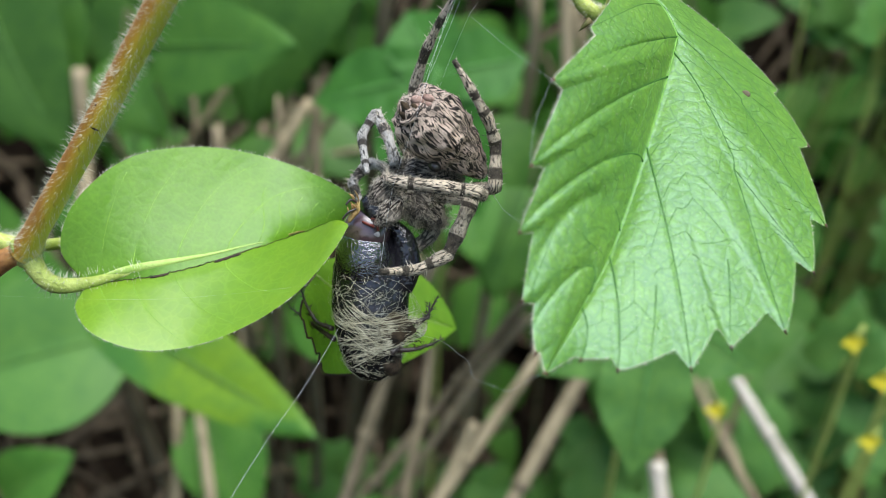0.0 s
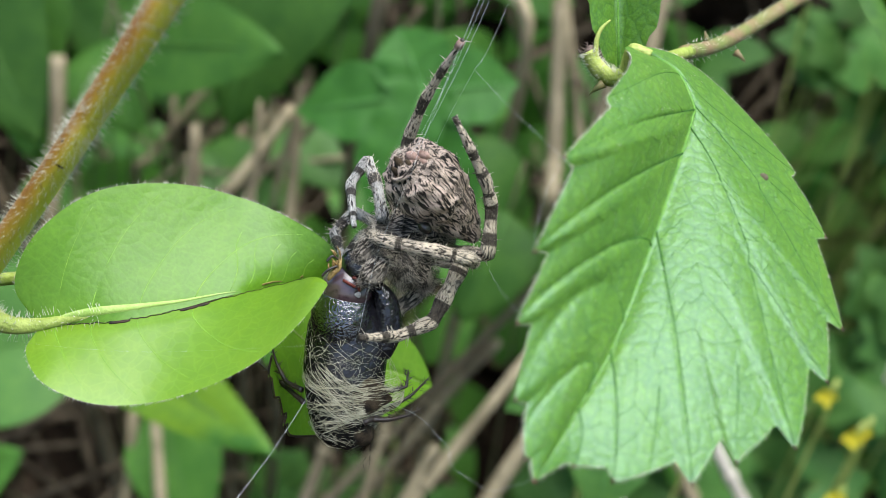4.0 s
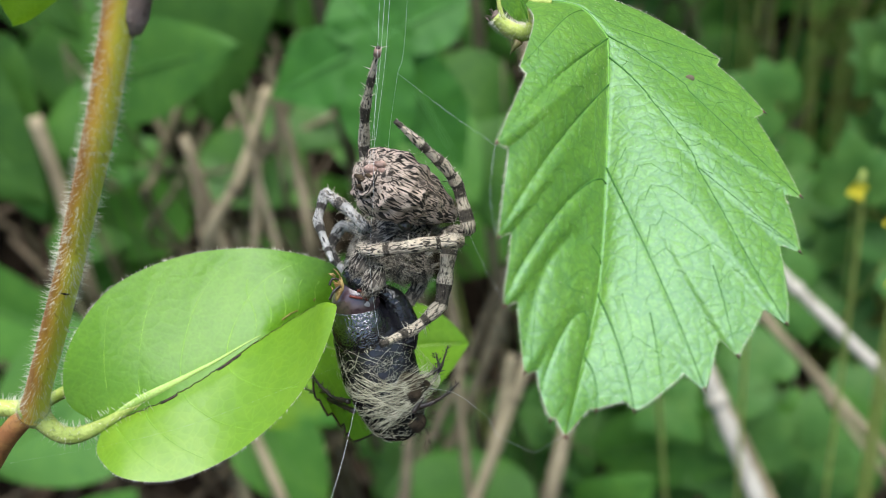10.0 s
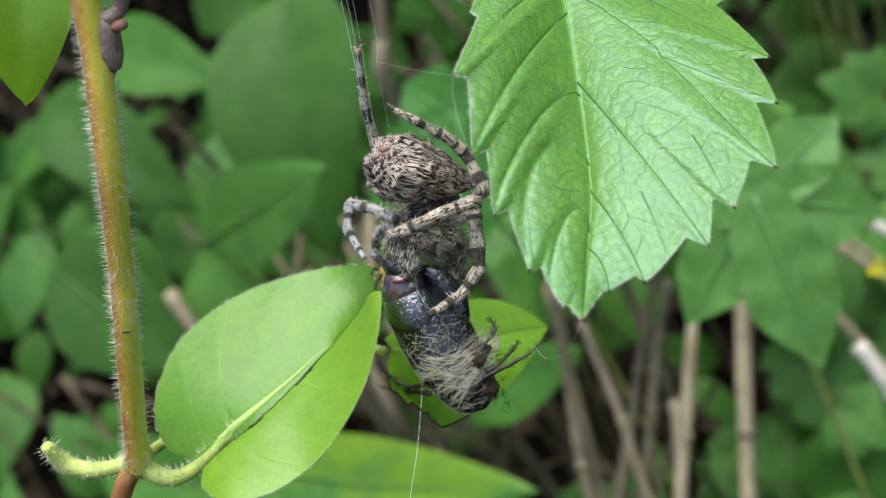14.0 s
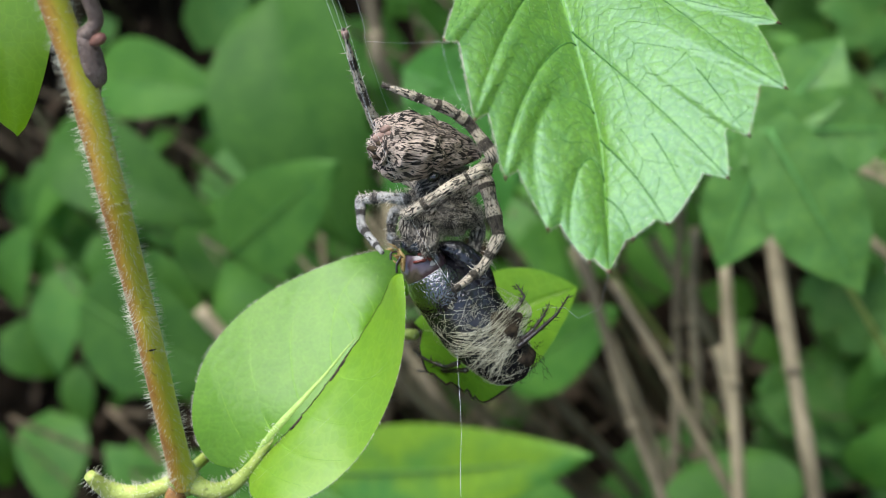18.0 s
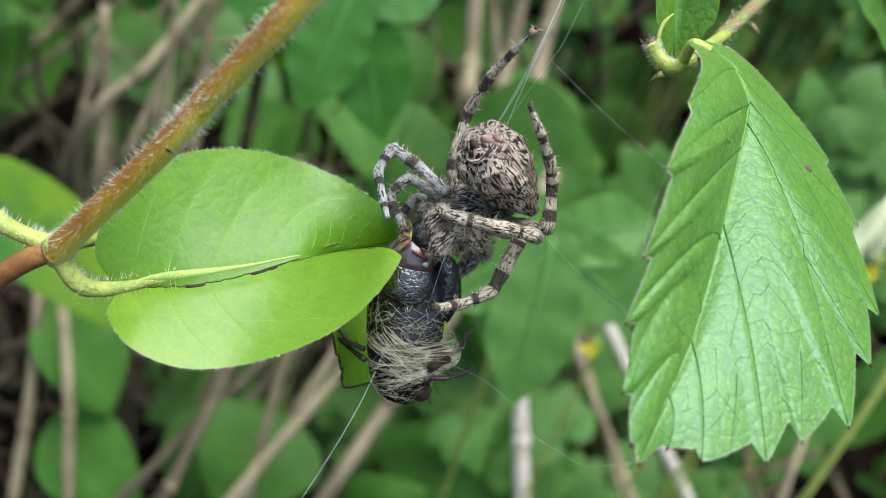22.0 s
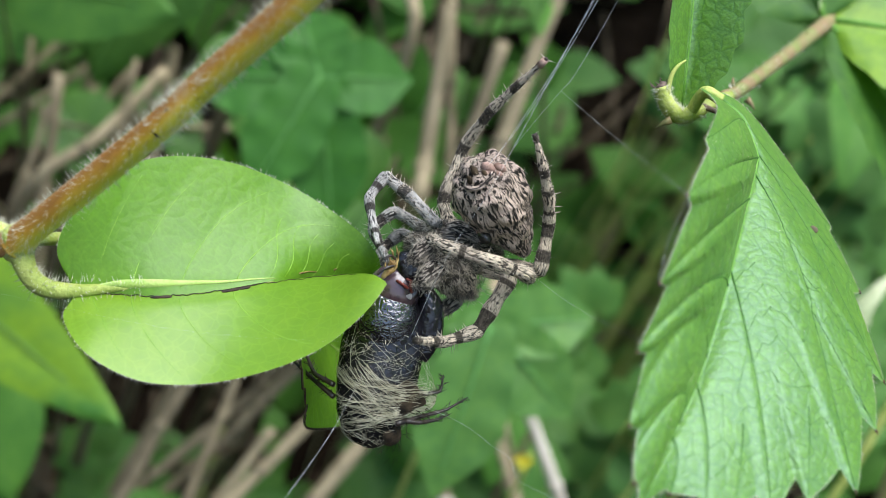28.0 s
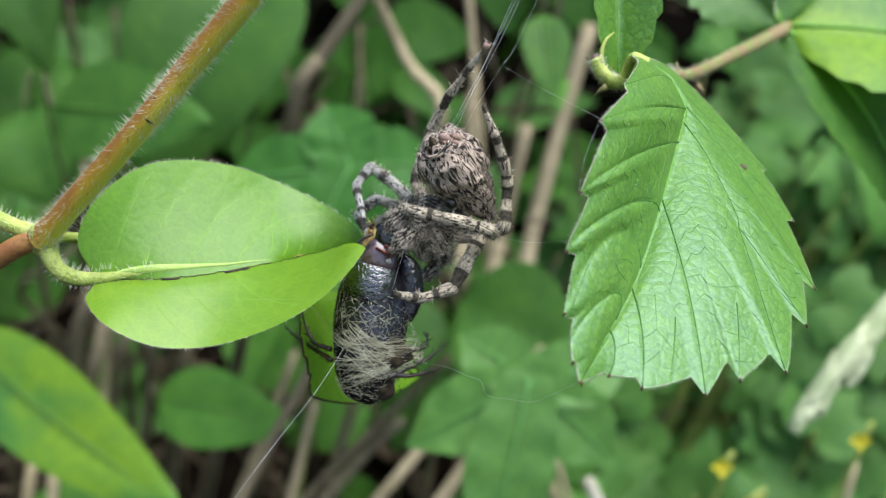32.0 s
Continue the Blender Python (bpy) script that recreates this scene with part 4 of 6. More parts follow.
    for k in range(7):
        g = Geo().tube(smooth_path([at(-2.17 + rnd.uniform(-0.05, 0.05), 2.2, -0.82), at(-2.28, 2.07, -0.78) + jitter(0.0004), at(-2.42 + rnd.uniform(-0.06, 0.05), 1.92, -0.84) + jitter(0.0004)], 4), 0.00016, 5)
        part("fibre", g, BUD, bud)
    for b, tp, w, fc in (((-2.47, 4.02, -0.5), (-3.42, 2.17, -0.3), 0.012, (0.15, -1.0, 0.25)),):
        part("leaf", blade(Geo(), at(*b), at(*tp), w, Vector(fc), rows=26, cols=6), HONEY_LIT, t, "yellow-green leaf hanging beside the stem")


# ---- the spider ----
def limb(parent, joints, radii, bands, name="leg", label="", material=LEG, fur=800, origin=None, joined=False, straight=0.6):
    n = 16
    pts = smooth_path(ats(*joints), n)
    # straighten the segments a little, as jointed legs are
    raw = ats(*joints)
    for i in range(len(pts)):
        x = i / n
        k = min(int(x), len(raw) - 2)
        pts[i] = pts[i].lerp(raw[k].lerp(raw[k + 1], x - k), straight)
    rr = smooth_values([r * 0.0058 for r in radii], n)
    rr = [r * (1.0 + 0.1 * math.sin(i * 0.4)) for i, r in enumerate(rr)]
    leg = part(name, Geo().tube(pts, rr, 12, bands=bands), material, parent, label, origin=origin)
    if joined:
        return leg
    for label, mat, many, long in (("fur", FUR_LIGHT, fur, 0.00024), ("dark_fur", FUR_DARK, fur // 3, 0.00028), ("stiff_fur", FUR_LIGHT, 46, 0.0008), ("dark_stiff_fur", FUR_DARK, 22, 0.0008)):
        g = Geo()
        fuzz_on_tube(g, pts, rr, many, long, 0.00004 if "stiff" in label else 0.000016, lean=0.3 if "stiff" in label else 0.7)
        part(label, g, mat, leg)
    return leg


def spider():
    t = thing("spider", at(-0.64, 0.0, 1.95), "mottled grey-brown orb-weaver spider with banded hairy legs feeding on a beetle", "spider")
    c = at(-0.47, 0.61, 1.6)
    axis = (at(0.63, -0.4, 0.48) - at(0, 0, 0)).normalized()
    up = at(0, 1, 0) - at(0, 0, 0)
    # blunt at the spinnerets, a wedge towards the waist
    profile = ((-1.0, 0.02), (-0.97, 0.34), (-0.86, 0.66), (-0.7, 0.88), (-0.5, 0.99), (-0.35, 1.0), (-0.1, 0.93), (0.2, 0.76), (0.5, 0.56), (0.8, 0.35), (0.94, 0.2), (1.0, 0.02))

    def wedge(x):
        for (x0, r0), (x1, r1) in zip(profile, profile[1:]):
            if x <= x1:
                return r0 + (r1 - r0) * (x - x0) / (x1 - x0)
        return profile[-1][1]

    geo = Geo().blob(c, axis, 0.0058, 0.0034, 0.0034, up, n=72, rings=64, bump=0.0006, grain=True, outline=wedge)
    abd = part("abdomen", geo, ABDOMEN, t, "wrinkled grey-brown abdomen with dark streaks")
    g, g2 = Geo(), Geo()
    for k in range(1100):
        i = rnd.randrange(len(geo.v))
        p = geo.v[i] + jitter(0.0002)
        nrm = (p - c).normalized()
        way = nrm * 0.3 - axis * 0.8 + jitter(0.35)
        (g if rnd.random() < 0.55 else g2).spike(p, way, rnd.uniform(0.0002, 0.00045), 0.00002)
    part("fur", g, FUR_LIGHT, abd)
    part("dark_fur", g2, FUR_DARK, abd)
    g = Geo()
    tail = at(-0.82, 0.785, 1.2)
    for du, dv in ((-0.05, 0.03), (0.05, 0.04), (-0.04, -0.06), (0.05, -0.05), (0.0, 0.0)):
        g.blob(at(-0.82 + du, 0.785 + dv, 1.2), axis + jitter(0.3), 0.0006, 0.0003, 0.0003, n=10, rings=8, bump=0.0003)
    part("spinneret", g, ROUGH_BROWN, abd, "dark brown spinnerets")
    ring_side = axis.orthogonal().normalized()
    ring_up = axis.cross(ring_side)
    for r, th in ((0.0012, 0.00022),):
        ring = [tail + axis * (r * 0.35) + (ring_side * math.cos(k * math.pi / 12) + ring_up * math.sin(k * math.pi / 12)) * r * rnd.uniform(0.9, 1.1) for k in range(25)]
        ring[-1] = ring[0]
        part("skin_fold", Geo().tube(ring, th, 7, bands=((0.3, 0.42), (0.8, 0.9))), ABDOMEN, abd)
    g = Geo()
    for k in range(9):
        g.blob(at(-0.72 + rnd.uniform(-0.08, 0.08), 0.88 + rnd.uniform(-0.06, 0.06), 1.21), at(0, 0.5, 1) - at(0, 0, 0) + jitter(0.002), 0.0003, 0.0005, 0.0004, n=10, rings=6, bump=0.0003)
    part("pink_patch", g, RUSTY, abd)
    bc = at(-0.68, 0.08, 1.95)
    body = Geo().blob(bc, at(-0.42, -0.16, 0.05) - at(0, 0, 0), 0.004, 0.0026, 0.0026, up, n=32, rings=24, bump=0.0006, grain=True)
    body.blob(at(-0.6, -0.1, 1.84), at(-0.5, 0.22, -0.1) - at(0, 0, 0), 0.0027, 0.0017, 0.0018, up, n=28, rings=20, bump=0.0006, grain=True)
    bd = part("cephalothorax", body, BODY_FUR, t, "furry dark grey head and chest")
    g, g2 = Geo(), Geo()
    for k in range(900):
        p = body.v[rnd.randrange(len(body.v))] + jitter(0.0003)
        way = (p - bc).normalized() * 0.7 + jitter(0.7)
        long = rnd.uniform(0.0004, 0.0011)
        tuft = g if rnd.random() < 0.5 else g2
        for _ in range(10):
            q = p + jitter(0.00035)
            tuft.spike(q, way + (p - q) * 700 + jitter(0.25), long * rnd.uniform(0.6, 1.1), 0.000022)
    part("fur", g, FUR_LIGHT, bd)
    part("dark_fur", g2, FUR_DARK, bd)
    part("dark_plate", Geo().blob(at(-0.5, 0.34, 1.5), axis, 0.0007, 0.001, 0.0006, n=14, rings=8), EYE_SPOT, bd)
    for p in ((-0.92, -0.02, 1.5), (-0.78, -0.18, 1.42)):
        lump = Geo().blob(at(*p), at(-0.3, -0.6, -0.2) - at(0, 0, 0), 0.0017, 0.0011, 0.0011, n=16, rings=12, bump=0.0003, grain=True)
        jaw = part("jaw", lump, BODY_FUR, bd)
        for name, mat in (("fur", FUR_LIGHT), ("dark_fur", FUR_DARK)):
            g = Geo()
            for _ in range(260):
                q = lump.v[rnd.randrange(len(lump.v))]
                g.spike(q, (q - at(*p)).normalized() * 0.6 + jitter(0.7), rnd.uniform(0.0003, 0.0009), 0.00002)
            part(name, g, mat, bd)
    # legs
    limb(t, ((-0.7, 0.2, 2.0), (-0.94, 0.42, 2.1), (-1.0, 0.97, 2.18), (-0.94, 1.36, 1.96), (-0.85, 1.63, 1.76), (-0.72, 1.98, 1.5)), (0.11, 0.11, 0.095, 0.085, 0.065, 0.035), ((0.2, 0.23), (0.375, 0.415), (0.55, 0.63), (0.8, 0.84), (0.955, 1.0)), label="long banded leg raised along the thread")
    part("foot", Geo().tube(ats((-0.745, 1.9, 1.55), (-0.733, 1.94, 1.527), (-0.724, 1.97, 1.507)), [0.00036, 0.00036, 0.0003], 10), RUSTY, t, "reddish brown tip of the raised leg")
    limb(t, ((-0.45, 0.1, 2.05), (-0.14, 0.18, 1.9), (0.1, 0.28, 1.62), (-0.01, 0.68, 1.68), (-0.12, 0.88, 1.56), (-0.31, 1.1, 1.37), (-0.53, 1.33, 1.24)), (0.12, 0.115, 0.115, 0.1, 0.098, 0.075, 0.04), ((0.37, 0.4), (0.46, 0.52), (0.59, 0.6), (0.715, 0.725), (0.805, 0.83), (0.97, 1.0)), label="banded leg bent up beside the abdomen", straight=0.85)
    limb(t, ((-0.92, 0.1, 1.5), (-0.8, 0.11, 1.3), (-0.4, 0.17, 1.27), (-0.05, 0.21, 1.37), (0.03, 0.19, 1.47)), (0.09, 0.1, 0.11, 0.12, 0.105), ((0.35, 0.37), (0.66, 0.675)), fur=1300, label="pale thick leg held across the chest", straight=0.8)
    limb(t, ((-0.35, 0.05, 1.95), (-0.1, 0.1, 1.75), (-0.13, -0.2, 1.66), (-0.165, -0.46, 1.57), (-0.4, -0.66, 1.41), (-0.66, -0.715, 1.06)), (0.12, 0.13, 0.13, 0.115, 0.09, 0.055), ((0.24, 0.26), (0.46, 0.585), (0.71, 0.735), (0.86, 0.885), (0.97, 1.0)), label="leg gripping the prey with its tip", straight=0.85)
    limb(t, ((-0.4, -0.1, 1.95), (-0.42, -0.34, 2.05), (-0.54, -0.52, 1.92), (-0.7, -0.54, 1.8)), (0.09, 0.12, 0.135, 0.075), ((0.6, 1.0),), material=BODY_FUR, fur=700, label="dark short leg curled under the jaws")
    hip, knee = (-0.9, 0.22, 1.75), (-1.42, 0.44, 2.3)
    arch = limb(t, (hip, (-1.15, 0.35, 2.04), knee), (0.1, 0.1, 0.095), ((0.55, 0.7),), material=LEG_GREY, label="grey leg arched over the prey's head", origin=at(*hip))
    shank = limb(arch, (knee, (-1.46, 0.2, 2.1), (-1.32, 0.02, 1.8), (-1.2, -0.1, 1.55)), (0.095, 0.085, 0.07, 0.04), ((0.16, 0.22), (0.45, 0.52), (0.78, 0.83)), name="lower_leg", material=LEG_GREY, origin=at(*knee), joined=True)
    limb(t, ((-0.85, 0.1, 2.1), (-1.3, 0.12, 2.5), (-1.42, -0.12, 2.4), (-1.15, -0.3, 2.0)), (0.1, 0.1, 0.09, 0.05), ((0.5, 0.6), (0.75, 0.85)), material=LEG_GREY)
    limb(t, ((-0.8, 0.0, 2.2), (-1.15, -0.05, 2.6), (-1.25, -0.3, 2.5), (-1.0, -0.45, 2.1)), (0.1, 0.1, 0.09, 0.05), ((0.5, 0.6), (0.75, 0.85)), material=LEG_GREY)
    return t, arch, shank


# ---- the beetle in its silk ----
def beetle():
    t = thing("beetle", at(-0.88, -1.17, 1.8), "glossy black beetle wrapped in pale silk, held by the spider", "beetle")
    ctr = at(-0.82, -1.12, 1.78)
    axis = (at(-0.4, 1.38, 0.02) - at(0, 0, 0)).normalized()
    face = at(0, 0, -1) - at(0, 0, 0)
    g = Geo().blob(ctr - axis * 0.0003, axis, 0.0078, 0.0038, 0.0034, face, n=44, rings=34, bump=0.0002, taper=0.06, blunt=0.74)
    part("wing_case", g, SHELL, t, "dark brown-black wing cases")
    part("belly_plate", Geo().blob(at(-0.96, -0.72, 1.62), axis, 0.0034, 0.0028, 0.0021, face, n=40, rings=26, blunt=0.85), SHELL_WRINKLED, t, "shiny blue-black wrinkled plate")
    part("shield", Geo().blob(at(-1.0, -0.46, 1.62), axis, 0.0022, 0.0024, 0.0019, face, n=28, rings=18, blunt=0.85), SHIELD, t, "smooth purple-brown shield behind the head")
    part("head", Geo().blob(at(-0.95, -0.22, 1.6), axis, 0.0018, 0.0017, 0.0015, face, n=24, rings=14, bump=0.0002), SHELL, t)
    for p, q, r in (((-0.95, -0.31, 1.46), (-0.85, -0.34, 1.49), 0.00012), ((-1.02, -0.36, 1.44), (-0.9, -0.38, 1.44), 0.00014), ((-0.9, -0.3, 1.45), (-0.85, -0.4, 1.46), 0.00016)):
        part("red_joint", Geo().tube(smooth_path([at(*p), at(*p).lerp(at(*q), 0.5) + jitter(0.0002), at(*q)], 5), r, 8), RED_JOINT, t, "reddish joint behind the head")
    part("pale_plate", Geo().blob(at(-0.86, -0.44, 1.455), at(1, 0.3, 0) - at(0, 0, 0), 0.0003, 0.00024, 0.00008, up=face, n=12, rings=8, taper=0.7), PALE_PLATE, t)
    rim = smooth_path(ats((-0.8, -0.32, 1.68), (-0.64, -0.45, 1.72), (-0.53, -0.7, 1.74), (-0.5, -0.95, 1.72)), 6)
    part("rim", Geo().tube(rim, smooth_values([0.0004, 0.0011, 0.0013, 0.0007], 6), 12), SHELL, t, "dark glossy edge of a wing case")
    tail = at(-0.42, -1.78, 1.7)
    part("tail", Geo().blob(tail + axis * 0.0016, axis, 0.0014, 0.0014, 0.0012, face, n=24, rings=18, bump=0.0006, taper=-0.2), ROUGH_BROWN, t, "brown-black tail end with bristles")
    g = Geo()
    for _ in range(70):
        p = tail + axis * 0.0006 + jitter(0.0016)
        g.spike(p, at(0.25, -0.5, 0) - at(0, 0, 0) + jitter(0.006), rnd.uniform(0.0006, 0.0014), 0.000035)
    part("bristles", g, ROUGH_BROWN, t)
    g = Geo()
    g.blob(at(-1.12, -0.28, 1.42), at(0.12, 0.5, 0) - at(0, 0, 0), 0.0012, 0.0004, 0.0003, n=12, rings=10, bump=0.0004)
    for k in range(18):
        a = at(-1.12 + rnd.uniform(-0.03, 0.03), -0.26 + rnd.uniform(-0.1, 0.12), 1.41) + jitter(0.0002)
        b = a + at(-0.03 + rnd.uniform(-0.03, 0.03), 0.04 + rnd.uniform(-0.05, 0.06), -0.04) - at(0, 0, 0)
        g.tube([a, a.lerp(b, 0.5) + jitter(0.0001), b], [0.00008, 0.00007, 0.00002], 5)
    part("mouthpart", g, AMBER, t, "amber torn mouthparts")
    g = Geo()
    g.tube(smooth_path(ats((-1.1, -0.25, 1.4), (-1.16, -0.3, 1.36), (-1.2, -0.38, 1.36)), 5), 0.00012, 6)
    g.tube(smooth_path(ats((-1.1, -0.2, 1.42), (-1.17, -0.18, 1.38), (-1.2, -0.24, 1.36)), 5), 0.00012, 6)
    part("feeler", g, BEETLE_LEG, t)
    legs = {}
    for joints in (((-0.44, -1.54, 1.55), (-0.2, -1.55, 1.65), (0.05, -1.54, 1.7), (0.27, -1.47, 1.75)),
                   ((-0.4, -1.5, 1.6), (-0.25, -1.45, 1.62), (-0.12, -1.38, 1.7), (-0.02, -1.3, 1.8)),
                   ((-0.5, -1.2, 1.6), (-0.32, -1.2, 1.65), (-0.2, -1.12, 1.7), (-0.24, -0.98, 1.75)),
                   ((-1.1, -1.5, 1.7), (-1.3, -1.52, 1.85), (-1.45, -1.4, 1.9), (-1.56, -1.24, 1.9)),
                   ((-1.05, -1.6, 1.7), (-1.3, -1.58, 1.9), (-1.5, -1.55, 2.05), (-1.68, -1.5, 2.1))):
        pts = smooth_path(ats(*joints), 6)
        raw = ats(*joints)
        for i in range(len(pts)):
            k = min(i // 6, len(raw) - 2)
            pts[i] = pts[i].lerp(raw[k].lerp(raw[k + 1], i / 6 - k), 0.8)
        g = Geo().tube(pts, smooth_values([0.00028, 0.00021, 0.00014, 0.00006], 6), 8)
        fuzz_on_tube(g, pts, 0.0002, 60, 0.0006, 0.00005, lean=0.7)
        lg = part("leg", g, BEETLE_LEG, t, "thin black spiny leg", origin=pts[0])
        legs[len(legs)] = lg
    g = Geo().blob(at(-0.5, -1.3, 1.62), at(0.5, 0.06, 0) - at(0, 0, 0), 0.0022, 0.0019, 0.0012, face, n=24, rings=18, bump=0.0004, taper=-0.45)
    for _ in range(40):
        g.spike(at(-0.34, -1.3, 1.6) + jitter(0.0012), at(0.5, 0.1, -0.1) - at(0, 0, 0) + jitter(0.004), rnd.uniform(0.0005, 0.0014), 0.00006)
    part("leg_bundle", g, ROUGH_BROWN, t, "brown tangle of folded legs under the silk")
    g = Geo().blob(ctr - axis * 0.0013, axis, 0.0074, 0.004, 0.0036, face, n=40, rings=30, bump=0.0005, taper=0.06, blunt=0.74)
    g.blob(at(-0.5, -1.3, 1.6), at(0.5, 0.06, 0) - at(0, 0, 0), 0.0027, 0.0026, 0.0018, face, n=24, rings=18, bump=0.0004, taper=-0.45)
    part("silk_mat", g, SILK_MAT, t, "matted grey-green silk over the lower body")
    # silk wound round the lower body
    side = axis.cross(face.normalized()).normalized()
    front = side.cross(axis)
    if front.dot(face) < 0:
        front = -front
    base = ctr - axis * 0.0003

    def strand(store, ends, sag, wobble, lift, thick, n=16):
        """A thread over the body, from one place to another, each given along and around it."""
        (x0, a0), (x1, a1) = ends
        p1, p2, f1, f2 = rnd.uniform(0, 6), rnd.uniform(0, 6), rnd.uniform(5, 11), rnd.uniform(5, 11)
        pts = []
        for i in range(n + 1):
            f = i / n
            x = max(-0.98, min(0.8, x0 + (x1 - x0) * f + sag * math.sin(math.pi * f) + wobble * math.sin(f * f1 + p1)))
            a = a0 + (a1 - a0) * f + wobble * 1.3 * math.cos(f * f2 + p2)
            r = max(0.05, 1 - x * x) ** 0.385 * (1 + 0.06 * x) * 1.03 + lift * math.sin(math.pi * f)
            bulge = 0.55 * math.exp(-((a - 1.35) / 0.5) ** 2 - ((x + 0.3) / 0.3) ** 2)
            pts.append(base + axis * (x * 0.0078) + side * (math.sin(a) * (r + bulge) * 0.0038) + front * (math.cos(a) * r * 0.0034))
        store.tube(smooth_path(pts, 2), thick, 4, cap=False)

    bundle = 1 if side.dot(at(1, 0, 0) - at(0, 0, 0)) > 0 else -1
    side = side * bundle
    g, g2, g3 = Geo(), Geo(), Geo()
    for k in range(17):
        x0, a0, x1, a1, sag = rnd.uniform(-0.9, 0.12), rnd.uniform(-1.6, 0.2), -0.28 + rnd.gauss(0, 0.16), rnd.uniform(0.95, 1.7), rnd.uniform(-0.18, 0.03)
        for _ in range(rnd.randrange(3, 11)):
            strand(g, ((x0 + rnd.gauss(0, 0.04), a0 + rnd.gauss(0, 0.2)), (x1 + rnd.gauss(0, 0.03), a1 + rnd.gauss(0, 0.12))), sag + rnd.gauss(0, 0.025), rnd.uniform(0.003, 0.02), rnd.uniform(0.0, 0.08), rnd.choice((0.000006, 0.000009, 0.000012, 0.000016, 0.00002)))
    for k in range(85):
        x0, a0 = 0.16 - 1.1 * rnd.random() ** 0.85, rnd.uniform(-1.7, 1.7)
        way, long = rnd.gauss(0.35, 0.6), rnd.uniform(0.6, 1.5)
        strand(g2, ((x0, a0), (x0 + 0.45 * long * math.sin(way), a0 + long * math.cos(way))), rnd.gauss(0, 0.05), rnd.uniform(0.008, 0.04), rnd.uniform(0.0, 0.05), rnd.choice((0.000005, 0.000006, 0.000008, 0.00001)), 12)
    for k in range(34):
        x0, a0 = rnd.uniform(0.05, 0.5), rnd.uniform(-0.9, 0.9)
        strand(g3, ((x0, a0), (x0 - rnd.uniform(0.1, 0.5), a0 + rnd.gauss(0, 0.8))), 0.0, rnd.uniform(0.02, 0.06), rnd.uniform(0.02, 0.1), rnd.choice((0.000007, 0.00001, 0.000013)))
    for k in range(55):
        x0, a0 = rnd.uniform(-0.99, -0.62), rnd.uniform(-1.7, 1.7)
        strand(g2, ((x0, a0), (x0 + rnd.gauss(0, 0.12), a0 + rnd.gauss(0, 1.1))), 0.0, rnd.uniform(0.01, 0.045), rnd.uniform(0.0, 0.08), rnd.choice((0.000006, 0.000009, 0.000012)), 10)
    part("stray_silk", g3, SILK, t)["kind"] = "stuff"
    part("silk_wrap", g, SILK, t, "tangled pale silk threads")["kind"] = "stuff"
    part("loose_silk", g2, SILK, t)["kind"] = "stuff"
    return t, legs


def silk_thread(pts, r=0.000015, label="thin white silk thread"):
    g = Geo().tube(smooth_path(ats(*pts), 6), r, 5)
    ob = part("silk_thread", g, THREAD)
    tagged(ob, label, "silk thread", "web threads")


def web():
    silk_thread(((-0.7, -0.7, 1.2), (-0.74, 0.05, 1.0), (-0.68, 0.71, 0.9), (-0.66, 1.31, 0.9), (-0.62, 2.5, 1.05), (-0.5, 6.0, 1.4)), 0.000009, "taut white silk thread running past the abdomen")
    silk_thread(((-0.78, 0.86, 1.2), (-0.7, 1.35, 1.1), (-0.6, 2.5, 1.2), (-0.45, 6.0, 1.6)), 0.000009)
    silk_thread(((-0.78, 0.86, 1.25), (-0.68, 1.35, 1.2), (-0.57, 2.5, 1.3), (-0.4, 6.0, 1.7)), 0.000008)
    silk_thread(((-0.5, 1.76, 1.22), (0.0, 1.54, 0.32), (0.52, 1.34, -0.6)), 0.000006)
    silk_thread(((-0.5, 1.76, 1.22), (-0.42, 2.4, 1.3), (-0.3, 6, 1.5)), 0.000006)
    silk_thread(((-0.5, 1.76, 1.22), (-0.6, 1.3, 1.4), (-0.65, 0.95, 1.5)), 0.000005)
    silk_thread(((0.52, 1.34, -0.6), (0.5, 1.0, -0.75), (0.55, 0.7, -0.87)), 0.000005)
    silk_thread(((0.1, 0.2, 1.7), (0.35, 0.2, 0.4), (0.6, 0.28, -1.0)), 0.000006)
    silk_thread(((-0.92, -1.23, 1.3), (-0.98, -1.8, 0.6), (-1.25, -2.9, -0.2), (-2.2, -7, -1.5)), 0.000009)
    silk_thread(((-0.3, -1.3, 1.6), (-0.05, -1.22, 1.28), (0.12, -1.17, 0.95), (0.28, -1.15, 0.6), (0.4, -1.12, 0.3), (0.5, -1.2, 0.1), (0.68, -1.12, -0.32), (0.84, -1.04, -0.68), (0.98, -0.86, -0.95), (1.09, -0.72, -1.13)), 0.000008, "slack wavy silk thread to the leaf tip")
    silk_thread(((-4.4, -2.0, 0.9), (-2.5, -1.45, 0.6), (-1.0, -0.9, 1.0)), 0.0000018)
    for p, r in (((0.61, 0.28, -1.04), 0.0005), ((0.52, 1.34, -0.62), 0.0003), ((-0.5, 1.76, 1.22), 0.00012)):
        ob = part("silk_knot", Geo().blob(at(*p), Vector((0, 0, 1)), r, r * 0.7, r * 0.6, n=12, rings=8, bump=r * 0.5), SILK)
        tagged(ob, "small white tuft of silk holding a thread", "silk knot", "web anchors")


# ---- the undergrowth behind ----
def farther(p, k):
    """The plan's place p, moved away from the middle of the camera's path by the factor k."""
    return tuple(c + (x - c) * k for x, c in zip(p, (0.48, 1.3, -9.8)))


